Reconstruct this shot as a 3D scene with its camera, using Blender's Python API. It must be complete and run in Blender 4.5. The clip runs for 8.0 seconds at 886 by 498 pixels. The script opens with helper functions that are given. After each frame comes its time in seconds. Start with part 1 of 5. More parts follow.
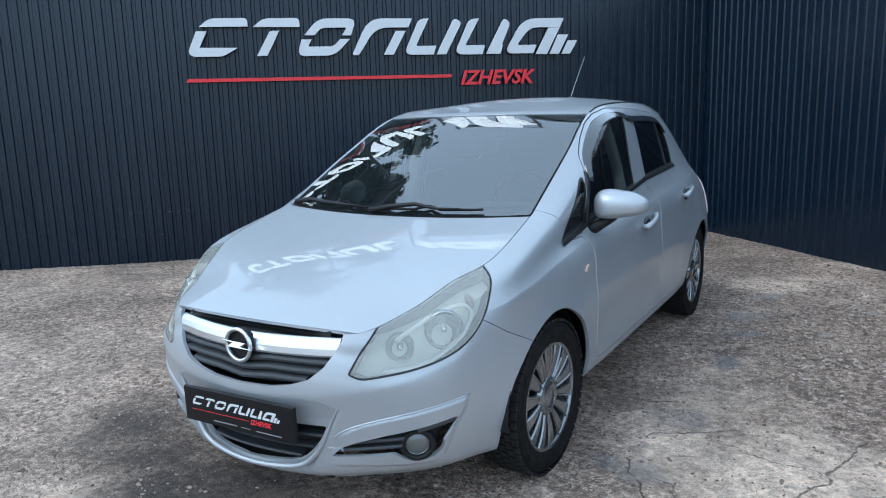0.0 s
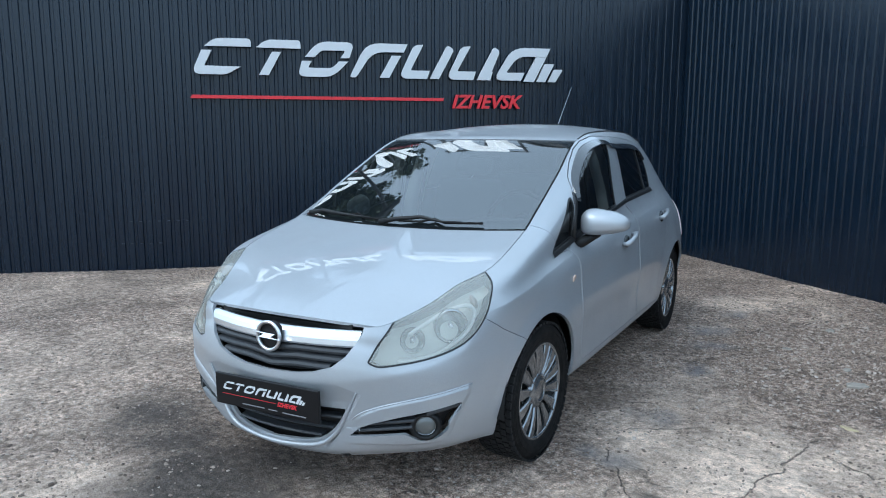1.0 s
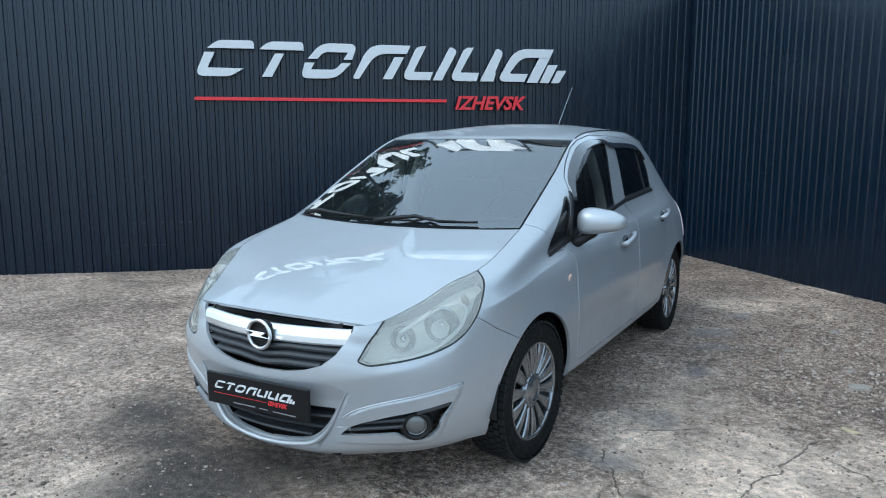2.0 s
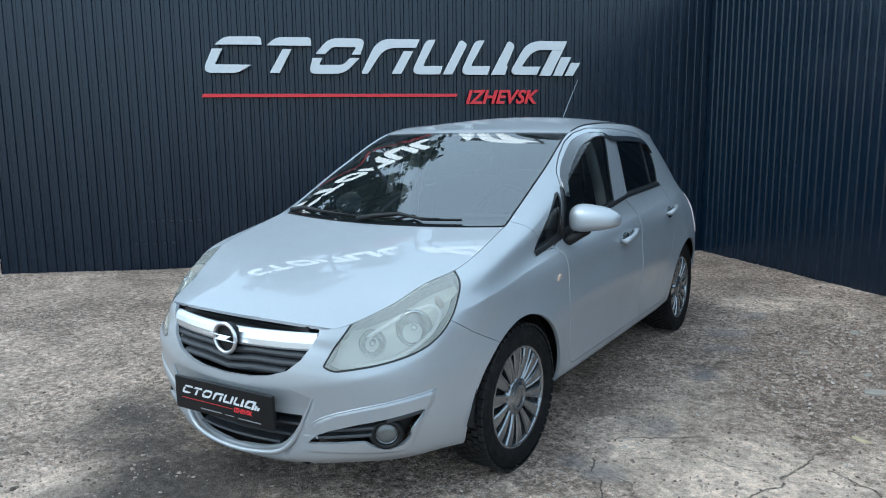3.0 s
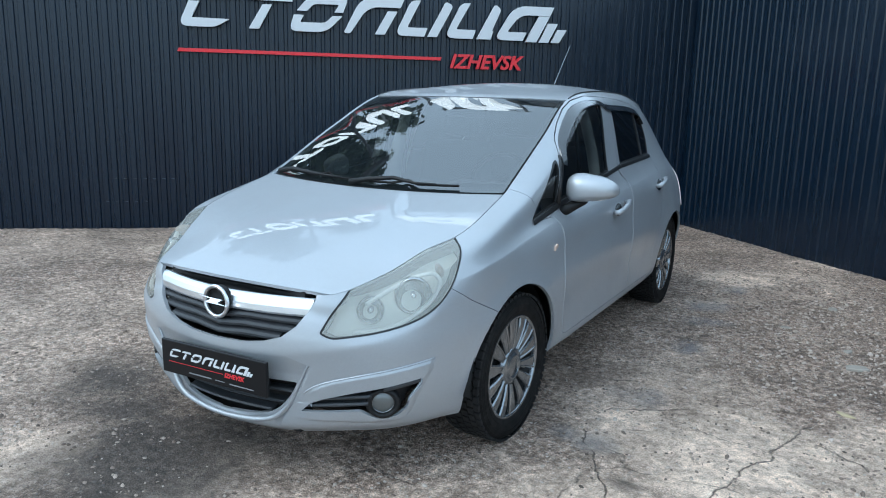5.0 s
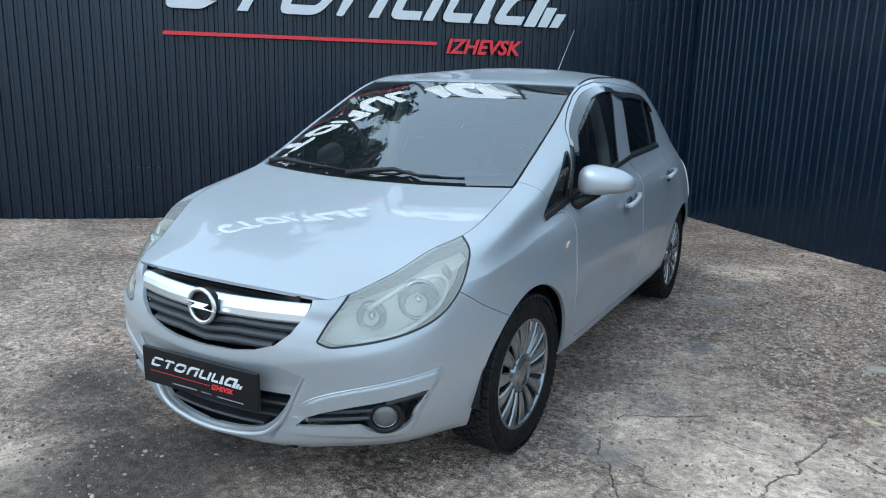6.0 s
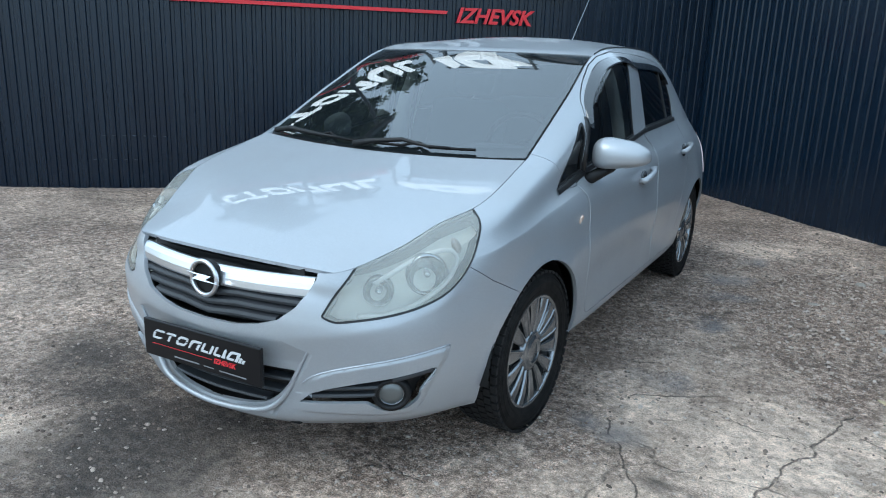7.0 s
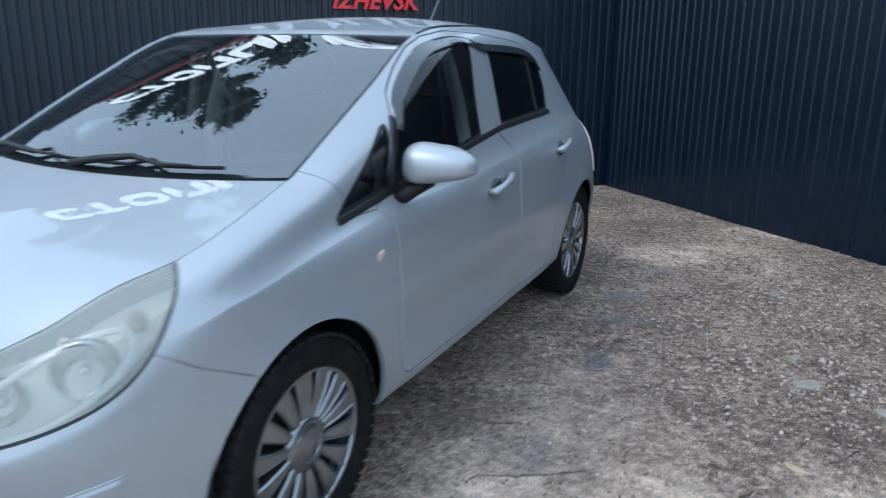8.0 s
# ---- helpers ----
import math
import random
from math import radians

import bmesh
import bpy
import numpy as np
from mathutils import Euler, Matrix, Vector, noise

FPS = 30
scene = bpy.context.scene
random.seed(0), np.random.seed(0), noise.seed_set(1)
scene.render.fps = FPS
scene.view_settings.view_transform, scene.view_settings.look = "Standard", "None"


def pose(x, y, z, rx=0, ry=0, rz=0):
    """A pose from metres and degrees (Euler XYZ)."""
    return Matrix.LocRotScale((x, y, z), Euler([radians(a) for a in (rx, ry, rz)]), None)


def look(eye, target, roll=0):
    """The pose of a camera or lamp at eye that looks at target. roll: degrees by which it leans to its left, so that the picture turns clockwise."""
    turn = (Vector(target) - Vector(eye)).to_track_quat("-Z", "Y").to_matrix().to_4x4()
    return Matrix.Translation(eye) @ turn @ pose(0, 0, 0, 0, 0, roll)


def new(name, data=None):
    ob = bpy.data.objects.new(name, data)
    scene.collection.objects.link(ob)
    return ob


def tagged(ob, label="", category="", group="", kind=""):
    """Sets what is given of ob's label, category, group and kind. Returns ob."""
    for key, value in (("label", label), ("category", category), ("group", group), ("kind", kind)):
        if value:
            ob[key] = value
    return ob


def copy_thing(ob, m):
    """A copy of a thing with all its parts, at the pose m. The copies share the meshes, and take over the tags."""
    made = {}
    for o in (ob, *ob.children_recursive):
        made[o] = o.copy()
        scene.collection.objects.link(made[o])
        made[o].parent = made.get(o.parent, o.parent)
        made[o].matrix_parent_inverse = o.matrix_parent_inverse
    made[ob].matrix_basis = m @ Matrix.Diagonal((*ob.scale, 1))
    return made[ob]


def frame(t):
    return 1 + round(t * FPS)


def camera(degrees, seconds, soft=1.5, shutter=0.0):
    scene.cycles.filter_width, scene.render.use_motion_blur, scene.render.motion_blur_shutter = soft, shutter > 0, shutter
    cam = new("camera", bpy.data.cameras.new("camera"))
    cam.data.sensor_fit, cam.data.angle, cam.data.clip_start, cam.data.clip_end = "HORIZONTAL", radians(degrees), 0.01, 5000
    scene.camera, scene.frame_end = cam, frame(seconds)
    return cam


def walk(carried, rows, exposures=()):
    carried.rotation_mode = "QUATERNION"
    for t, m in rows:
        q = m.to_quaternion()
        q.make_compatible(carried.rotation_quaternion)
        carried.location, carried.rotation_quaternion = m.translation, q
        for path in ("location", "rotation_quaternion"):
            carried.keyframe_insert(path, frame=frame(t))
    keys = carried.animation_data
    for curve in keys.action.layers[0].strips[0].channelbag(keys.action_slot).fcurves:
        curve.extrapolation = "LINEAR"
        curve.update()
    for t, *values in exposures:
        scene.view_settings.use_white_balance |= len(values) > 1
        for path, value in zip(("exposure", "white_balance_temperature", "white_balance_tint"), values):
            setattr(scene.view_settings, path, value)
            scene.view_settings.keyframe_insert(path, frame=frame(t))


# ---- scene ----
# The world's origin lies on the ground under the car's front axle; the car points along -y.
cam = camera(62.3, 8.0, soft=1.0, shutter=0.35)
PATH = [
    (0, (1.843, -2.542, 1.416), (0.83, -0.857, 1.048), -1.7),
    (0.5, (1.916, -2.712, 1.422), (0.922, -1.009, 1.085), -0.8),
    (1, (1.92, -2.912, 1.433), (0.958, -1.187, 1.117), 0.1),
    (1.5, (1.914, -2.943, 1.421), (0.965, -1.209, 1.116), 0.6),
    (2.8, (2.095, -2.648, 1.402), (1.031, -0.984, 1.087), -1.1),
    (3, (2.087, -2.631, 1.4), (1.03, -0.963, 1.083), -0.6),
    (3.5, (2.055, -2.647, 1.407), (1.027, -0.967, 1.063), 0.8),
    (4, (2.023, -2.664, 1.395), (1.014, -0.978, 1.023), 0.8),
    (4.5, (1.997, -2.672, 1.388), (1.005, -0.979, 0.999), 1.1),
    (6, (1.782, -2.464, 1.377), (0.837, -0.756, 0.939), 1.6),
    (6.5, (1.722, -2.433, 1.372), (0.782, -0.729, 0.91), 1.7),
    (7, (1.737, -2.401, 1.358), (0.786, -0.716, 0.85), 2.2),
    (7.5, (1.828, -2.042, 1.336), (0.897, -0.345, 0.833), 1.4),
    (7.8, (1.858, -1.698, 1.336), (0.979, 0.026, 0.829), 0.9),
    (8, (1.87, -1.441, 1.335), (1.035, 0.299, 0.813), 0.6),
]
walk(cam, [(t, look(eye, target, roll)) for t, eye, target, roll in PATH], exposures=[(0, 0.89, 5550, 3), (3, 0.92, 5680, -1), (4, 0.95, 5640, 0), (6.5, 0.91, 5650, 0), (7.5, 0.89, 5660, 0), (8, 0.90, 5590, 5)])

# ---- light: an overcast bright sky and a very soft sun ----
SUN_EL, SUN_AZ = 52.0, 215.0
world = bpy.data.worlds.new("world")
scene.world = world
world.use_nodes = True
wn, wl = world.node_tree.nodes, world.node_tree.links
sky = wn.new("ShaderNodeTexSky")
sky.sky_type, sky.sun_disc = "NISHITA", False
sky.sun_elevation, sky.sun_rotation = radians(SUN_EL), radians(SUN_AZ)
sky.air_density, sky.dust_density, sky.ozone_density = 1.0, 2.0, 1.0
wl.new(sky.outputs[0], wn["Background"].inputs[0])
wn["Background"].inputs[1].default_value = 0.05
# the cloud layer: dull along the horizon, brightest a little above it
tc, sep, ramp_z, cloud, add = (wn.new("ShaderNode" + k) for k in ("TexCoord", "SeparateXYZ", "ValToRGB", "Background", "AddShader"))
wl.new(tc.outputs["Generated"], sep.inputs[0])
wl.new(sep.outputs[2], ramp_z.inputs[0])
stops = ramp_z.color_ramp.elements
stops.new(0.1), stops.new(0.2), stops.new(0.45)
for stop, (at, level) in zip(stops, ((0.0, .44), (0.10, .60), (0.22, .80), (0.5, .68), (1.0, .68))):
    stop.position, stop.color = at, (level, level, level, 1)
wl.new(ramp_z.outputs[0], cloud.inputs[1])
cloud.inputs[0].default_value = (0.795, 0.915, 1.03, 1)
wl.new(wn["Background"].outputs[0], add.inputs[0])
wl.new(cloud.outputs[0], add.inputs[1])
wl.new(add.outputs[0], wn["World Output"].inputs[0])
sun = new("sun", bpy.data.lights.new("sun", "SUN"))
sun.data.energy, sun.data.angle, sun.data.color = 0.6, radians(30), (1.0, 0.98, 0.95)
sun.matrix_world = pose(0, 0, 8, 90 - SUN_EL, 0, 180 - SUN_AZ)

# ---- materials ----
def mat(name, color, rough=0.5, metal=0.0, coat=0.0, coat_rough=0.03, spec=0.5):
    m = bpy.data.materials.new(name)
    m.use_nodes = True
    b = m.node_tree.nodes["Principled BSDF"]
    b.inputs["Base Color"].default_value = (*color, 1)
    b.inputs["Roughness"].default_value, b.inputs["Metallic"].default_value = rough, metal
    b.inputs["Coat Weight"].default_value, b.inputs["Coat Roughness"].default_value = coat, coat_rough
    b.inputs["Specular IOR Level"].default_value = spec
    return m


def nodes_of(m):
    t = m.node_tree
    return t.nodes, t.links, t.nodes["Principled BSDF"]


M_PAINT = mat("silver_paint", (0.385, 0.404, 0.428), 0.47, 0.45, 0.7, 0.025)
M_DARK = mat("black_plastic", (0.007, 0.007, 0.0075), 0.5, spec=0.3)
M_RUBBER = mat("tyre_rubber", (0.0042, 0.0042, 0.0048), 0.7, spec=0.16)
M_TREAD = mat("tread_rubber", (0.0105, 0.0105, 0.0112), 0.7, spec=0.25)
M_CHROME = mat("chrome", (0.85, 0.86, 0.88), 0.08, 1.0)
M_CAP = mat("hubcap_silver", (0.235, 0.245, 0.256), 0.22, 0.85, 0.3)
M_SATIN = mat("satin_chrome", (0.74, 0.75, 0.77), 0.30, 1.0)
M_WALL = mat("dark_sheet_steel", (0.0034, 0.0088, 0.0182), 0.25, 0.0, spec=0.44)
M_WHITE = mat("white_acrylic", (0.60, 0.61, 0.62), 0.4)
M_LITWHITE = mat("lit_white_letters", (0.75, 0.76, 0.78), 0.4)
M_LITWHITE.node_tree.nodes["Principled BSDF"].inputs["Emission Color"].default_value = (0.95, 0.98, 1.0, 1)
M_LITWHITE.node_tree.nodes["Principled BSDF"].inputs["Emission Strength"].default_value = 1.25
M_RED = mat("red_acrylic", (0.62, 0.02, 0.03), 0.35)
M_GROUND = mat("worn_asphalt", (0.12, 0.11, 0.10), 0.9)
M_GRAVEL = mat("grey_stones", (0.16, 0.15, 0.14), 0.85)
M_SEAL = mat("black_rubber_seal", (0.012, 0.012, 0.013), 0.45)
M_TAIL = mat("lamp_lens", (0.66, 0.50, 0.50), 0.08, 0, 0.5)


def glass(name, tint, ior=1.5, rough=0.0, body=None, share=0.0):
    """Clear tinted pane: lets light through, mirrors by Fresnel."""
    m = bpy.data.materials.new(name)
    m.use_nodes = True
    n, l = m.node_tree.nodes, m.node_tree.links
    n.remove(n["Principled BSDF"])
    out = n["Material Output"]
    tr, gl, fr, mix = n.new("ShaderNodeBsdfTransparent"), n.new("ShaderNodeBsdfGlossy"), n.new("ShaderNodeFresnel"), n.new("ShaderNodeMixShader")
    tr.inputs[0].default_value = (*tint, 1)
    gl.inputs["Roughness"].default_value = rough
    fr.inputs[0].default_value = ior
    l.new(fr.outputs[0], mix.inputs[0])
    l.new(tr.outputs[0], mix.inputs[1])
    l.new(gl.outputs[0], mix.inputs[2])
    last = mix
    if body is not None:
        df, mx = n.new("ShaderNodeBsdfDiffuse"), n.new("ShaderNodeMixShader")
        df.inputs[0].default_value = (*body, 1)
        mx.inputs[0].default_value = share
        l.new(tr.outputs[0], mx.inputs[1])
        l.new(df.outputs[0], mx.inputs[2])
        l.new(mx.outputs[0], mix.inputs[1])
    l.new(last.outputs[0], out.inputs[0])
    return m


M_GLASS = glass("windscreen_glass", (0.46, 0.52, 0.53), 2.75, body=(0.05, 0.066, 0.078), share=0.15)
M_GLASS_SIDE = glass("side_glass", (0.72, 0.78, 0.80), 1.5)
M_GLASS_REAR = glass("tinted_glass", (0.03, 0.035, 0.04), 1.5)
M_LENS = glass("hazed_lamp_lens", (0.90, 0.90, 0.87), 1.5, 0.08, body=(0.84, 0.85, 0.79), share=0.25)
M_LAMP = mat("lamp_reflector", (0.42, 0.43, 0.42), 0.20, 1.0)
M_LAMPW = mat("lamp_frame", (0.78, 0.78, 0.76), 0.3)
M_LAMPB = mat("lamp_housing", (0.56, 0.565, 0.52), 0.45, 0.2)
M_LINING = mat("grey_headliner", (0.62, 0.63, 0.60), 0.9)
M_SEAT = mat("dark_seat_cloth", (0.075, 0.08, 0.09), 0.9)
M_VISOR = mat("smoked_visor", (0.03, 0.033, 0.037), 0.12, 0.0, 0.6)
M_AMBER = mat("amber_lens", (0.62, 0.46, 0.37), 0.12)
M_AMBERDULL = mat("indicator_bowl", (0.45, 0.36, 0.30), 0.3, 0.3)
M_FOGGLASS = mat("fog_lamp_glass", (0.15, 0.155, 0.15), 0.3, 0.4, 0.5)
M_PRINTGREY = mat("grey_print", (0.20, 0.20, 0.21), 0.5)
M_PLATE = mat("black_plate", (0.006, 0.006, 0.007), 0.35, spec=0.3)
M_PRINT = mat("white_print", (0.56, 0.57, 0.58), 0.5)
M_PRINTRED = mat("red_print", (0.65, 0.03, 0.04), 0.5)
M_SLAT = mat("grey_black_slat", (0.034, 0.036, 0.040), 0.45, spec=0.4)


def mixer(n, l, fac, a, b, kind="MIX"):
    m = n.new("ShaderNodeMix")
    m.data_type, m.blend_type = "RGBA", kind
    for sock, val in ((m.inputs[0], fac), (m.inputs[6], a), (m.inputs[7], b)):
        if isinstance(val, (int, float)):
            sock.default_value = val
        elif isinstance(val, tuple):
            sock.default_value = (*val, 1)
        else:
            l.new(val, sock)
    return m.outputs[2]


def ramp(n, l, value, stops):
    r = n.new("ShaderNodeValToRGB")
    e = r.color_ramp.elements
    while len(e) < len(stops):
        e.new(0.5)
    for k, (p, c) in enumerate(stops):
        e[k].position, e[k].color = p, (c, c, c, 1) if isinstance(c, (int, float)) else (*c, 1)
    l.new(value, r.inputs[0])
    return r.outputs[0]


def noise_tex(n, l, co, scale, detail=4, rough=.55, distort=0.0):
    t = n.new("ShaderNodeTexNoise")
    t.inputs["Scale"].default_value, t.inputs["Detail"].default_value = scale, detail
    t.inputs["Roughness"].default_value, t.inputs["Distortion"].default_value = rough, distort
    l.new(co, t.inputs["Vector"])
    return t.outputs[0]


def voronoi(n, l, co, scale, feature="F1", out="Distance"):
    t = n.new("ShaderNodeTexVoronoi")
    t.feature = feature
    t.inputs["Scale"].default_value = scale
    l.new(co, t.inputs["Vector"])
    return t.outputs[out]


def relief(n, l, b, height, strength, dist):
    u = n.new("ShaderNodeBump")
    u.inputs["Strength"].default_value, u.inputs["Distance"].default_value = strength, dist
    l.new(height, u.inputs["Height"])
    l.new(u.outputs[0], b.inputs["Normal"])
    return u


def math_node(n, l, op, a, b=0.0):
    m = n.new("ShaderNodeMath")
    m.operation = op
    for sock, val in ((m.inputs[0], a), (m.inputs[1], b)):
        if isinstance(val, (int, float)):
            sock.default_value = val
        else:
            l.new(val, sock)
    return m.outputs[0]


# metallic flake, and a thin uneven film of dust low on the body
n, l, b = nodes_of(M_PAINT)
co = n.new("ShaderNodeTexCoord").outputs["Object"]
flake = ramp(n, l, voronoi(n, l, co, 900, out="Color"), [(.1, .86), (.9, 1.14)])
film = ramp(n, l, noise_tex(n, l, co, 3.2, 6, .65), [(.42, 0.0), (.70, 1.0)])
tinted = mixer(n, l, 1.0, (0.385, 0.404, 0.428), flake, "MULTIPLY")
l.new(mixer(n, l, math_node(n, l, "MULTIPLY", film, .16), tinted, (.34, .33, .31)), b.inputs["Base Color"])
l.new(ramp(n, l, film, [(0.0, .45), (1.0, .54)]), b.inputs["Roughness"])
l.new(ramp(n, l, film, [(0.0, .010), (1.0, .028)]), b.inputs["Coat Roughness"])

# rubber, greyed by dust
for m_rub, base in ((M_RUBBER, .0042), (M_TREAD, .0105)):
    n, l, b = nodes_of(m_rub)
    co = n.new("ShaderNodeTexCoord").outputs["Object"]
    grey = ramp(n, l, noise_tex(n, l, co, 26, 5, .7), [(.40, 0.0), (.72, 1.0)])
    l.new(mixer(n, l, math_node(n, l, "MULTIPLY", grey, .55), (base, base, base * 1.08), (.028, .026, .024)), b.inputs["Base Color"])

# sheet steel: faint rain streaks and dust
n, l, b = nodes_of(M_WALL)
tall = n.new("ShaderNodeMapping")
tall.inputs["Scale"].default_value = (1.0, 1.0, .07)
l.new(n.new("ShaderNodeTexCoord").outputs["Object"], tall.inputs[0])
runs = ramp(n, l, noise_tex(n, l, tall.outputs[0], 9, 6, .7), [(.40, 0.0), (.72, 1.0)])
l.new(mixer(n, l, math_node(n, l, "MULTIPLY", runs, .35), (0.0026, 0.0088, 0.0196), (.0065, .0155, .0300)), b.inputs["Base Color"])
l.new(ramp(n, l, runs, [(0.0, .23), (1.0, .34)]), b.inputs["Roughness"])

# worn asphalt: beige worn patches, brown gravelly soil, painted shade beside the car, dark spills, bluish damp streaks,
# thin cracks
n, l, b = nodes_of(M_GROUND)
co = n.new("ShaderNodeTexCoord").outputs["Object"]


def warped(amount, scale, detail):
    add, sc, t = n.new("ShaderNodeVectorMath"), n.new("ShaderNodeVectorMath"), n.new("ShaderNodeTexNoise")
    add.operation, sc.operation = "ADD", "SCALE"
    t.inputs["Scale"].default_value, t.inputs["Detail"].default_value = scale, detail
    l.new(co, t.inputs["Vector"])
    l.new(t.outputs["Color"], sc.inputs[0])
    sc.inputs[3].default_value = amount
    l.new(co, add.inputs[0])
    l.new(sc.outputs[0], add.inputs[1])
    return add.outputs[0]


wco = warped(.45, 2.4, 6)


def blot(x, y, r0, r1):
    """A soft-edged, ragged spot: 1 within r0 of a place, 0 beyond r1."""
    d, m = n.new("ShaderNodeVectorMath"), n.new("ShaderNodeMapRange")
    d.operation = "DISTANCE"
    l.new(wco, d.inputs[0])
    d.inputs[1].default_value = (x + .22, y + .22, .22)
    l.new(d.outputs["Value"], m.inputs[0])
    m.inputs[1].default_value, m.inputs[2].default_value, m.inputs[3].default_value, m.inputs[4].default_value = r0, r1, 1.0, 0.0
    return m.outputs[0]


def either(*vals):
    v = vals[0]
    for w in vals[1:]:
        v = math_node(n, l, "MAXIMUM", v, w)
    return v


def streak(co2, off, x0, y0, x1, y1, r):
    """A crack: 1 along a ragged line between two places, 0 beyond r of it."""
    size = math.hypot(x1 - x0, y1 - y0)
    ux, uy = (x1 - x0) / size, (y1 - y0) / size
    sub, along, side = (n.new("ShaderNodeVectorMath") for _ in range(3))
    sub.operation, along.operation, side.operation = "SUBTRACT", "DOT_PRODUCT", "DOT_PRODUCT"
    l.new(co2, sub.inputs[0])
    sub.inputs[1].default_value = ((x0 + x1) / 2 + off, (y0 + y1) / 2 + off, 0)
    for node, vec in ((along, (ux, uy, 0)), (side, (-uy, ux, 0))):
        l.new(sub.outputs[0], node.inputs[0])
        node.inputs[1].default_value = vec
    a, d = (math_node(n, l, "ABSOLUTE", k.outputs["Value"]) for k in (along, side))
    inside = math_node(n, l, "LESS_THAN", a, size / 2)
    thin = n.new("ShaderNodeMapRange")
    l.new(d, thin.inputs[0])
    thin.inputs[1].default_value, thin.inputs[2].default_value, thin.inputs[3].default_value, thin.inputs[4].default_value = r * .2, r * .72, 1.0, 0.0
    return math_node(n, l, "MULTIPLY", inside, thin.outputs[0])


fine_n = noise_tex(n, l, co, 150, 4, .8)
mid_n = noise_tex(n, l, co, 26, 7, .75)
broad = noise_tex(n, l, wco, .8, 6, .66)
pale = either(ramp(n, l, broad, [(.56, 0.0), (.66, .8)]), blot(1.72, .38, .40, .62), blot(2.25, .62, .2, .55), blot(1.25, .35, .18, .42), blot(1.45, -.55, .35, .7), blot(-2.35, -1.05, .3, .8), math_node(n, l, "MULTIPLY", .6, either(blot(1.25, 1.0, .2, .5), blot(1.12, .62, .1, .4), blot(1.15, 1.45, .05, .35))), blot(-.72, -1.22, .12, .38),
              blot(1.18, 3.55, .14, .36), blot(1.28, 1.70, .04, .13), blot(2.03, 1.77, .02, .08), math_node(n, l, "MULTIPLY", .28, either(blot(-2.35, -.15, .5, .95), blot(-1.5, -.85, .4, .8), blot(-.95, -1.15, .2, .45), blot(-4.3, 1.4, .5, 1.0))))
rubble = math_node(n, l, "SUBTRACT", 1.0, pale)
speck = math_node(n, l, "ADD", math_node(n, l, "MULTIPLY", fine_n, .45), math_node(n, l, "MULTIPLY", mid_n, .55))
soil = ramp(n, l, speck, [(.39, (.034, .024, .018)), (.49, (.185, .127, .094)), (.59, (.60, .46, .365))])
worn = ramp(n, l, speck, [(.36, (.21, .154, .117)), (.49, (.55, .418, .322)), (.62, (.84, .68, .555))])
grit = ramp(n, l, noise_tex(n, l, co, 8, 7, .8), [(.36, 0.0), (.56, 1.0)])
col = mixer(n, l, math_node(n, l, "MULTIPLY", pale, math_node(n, l, "ADD", math_node(n, l, "MULTIPLY", grit, .4), .6)), soil, worn)
# chips of stone bedded in the surface, in two sizes
chip = None
for size, low in ((48, .62), (95, .55)):
    cell = voronoi(n, l, co, size, out="Color")
    one = math_node(n, l, "MULTIPLY", ramp(n, l, cell, [(low, 0.0), (low + .05, 1.0)]), ramp(n, l, voronoi(n, l, co, size), [(.26, 1.0), (.40, 0.0)]))
    one = math_node(n, l, "MULTIPLY", one, math_node(n, l, "ADD", math_node(n, l, "MULTIPLY", rubble, .70), .22))
    col = mixer(n, l, one, col, ramp(n, l, cell, [(low, (.06, .05, .04)), (.78, (.36, .305, .26)), (1.0, (.66, .59, .53))]))
    chip = one if chip is None else either(chip, one)
# small dark pits, scattered
pit = math_node(n, l, "MULTIPLY", ramp(n, l, noise_tex(n, l, co, 19, 3, .6), [(.63, 0.0), (.70, 1.0)]), ramp(n, l, noise_tex(n, l, co, 2.6, 3, .6), [(.42, .1), (.58, 1.0)]))
col = mixer(n, l, math_node(n, l, "MULTIPLY", pit, .24), col, (.045, .037, .031))
tone = ramp(n, l, noise_tex(n, l, wco, 1.7, 5, .65), [(.30, .72), (.5, 1.20), (.7, 1.58)])
# crumbled spots a hand wide, with ragged edges: pale skin left standing, dark soil where it has gone
crumb = noise_tex(n, l, wco, 5.5, 8, .72)
tone = mixer(n, l, 1.0, tone, ramp(n, l, crumb, [(.38, .70), (.46, .94), (.54, 1.02), (.62, 1.16)]), "MULTIPLY")
col = mixer(n, l, 1.0, col, tone, "MULTIPLY")
# soil of the stone bed; the spots along the sill paint the car's shade darker
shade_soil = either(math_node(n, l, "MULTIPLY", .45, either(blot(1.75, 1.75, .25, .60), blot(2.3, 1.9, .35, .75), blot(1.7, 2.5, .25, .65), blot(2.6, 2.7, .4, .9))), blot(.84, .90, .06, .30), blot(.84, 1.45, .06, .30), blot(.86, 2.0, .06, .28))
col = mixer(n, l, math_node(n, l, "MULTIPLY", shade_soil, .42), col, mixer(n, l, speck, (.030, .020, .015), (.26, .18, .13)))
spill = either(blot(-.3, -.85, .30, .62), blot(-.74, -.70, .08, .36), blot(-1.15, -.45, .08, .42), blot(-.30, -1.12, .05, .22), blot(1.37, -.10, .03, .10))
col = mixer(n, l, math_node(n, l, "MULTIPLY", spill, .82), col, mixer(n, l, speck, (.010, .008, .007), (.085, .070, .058)))
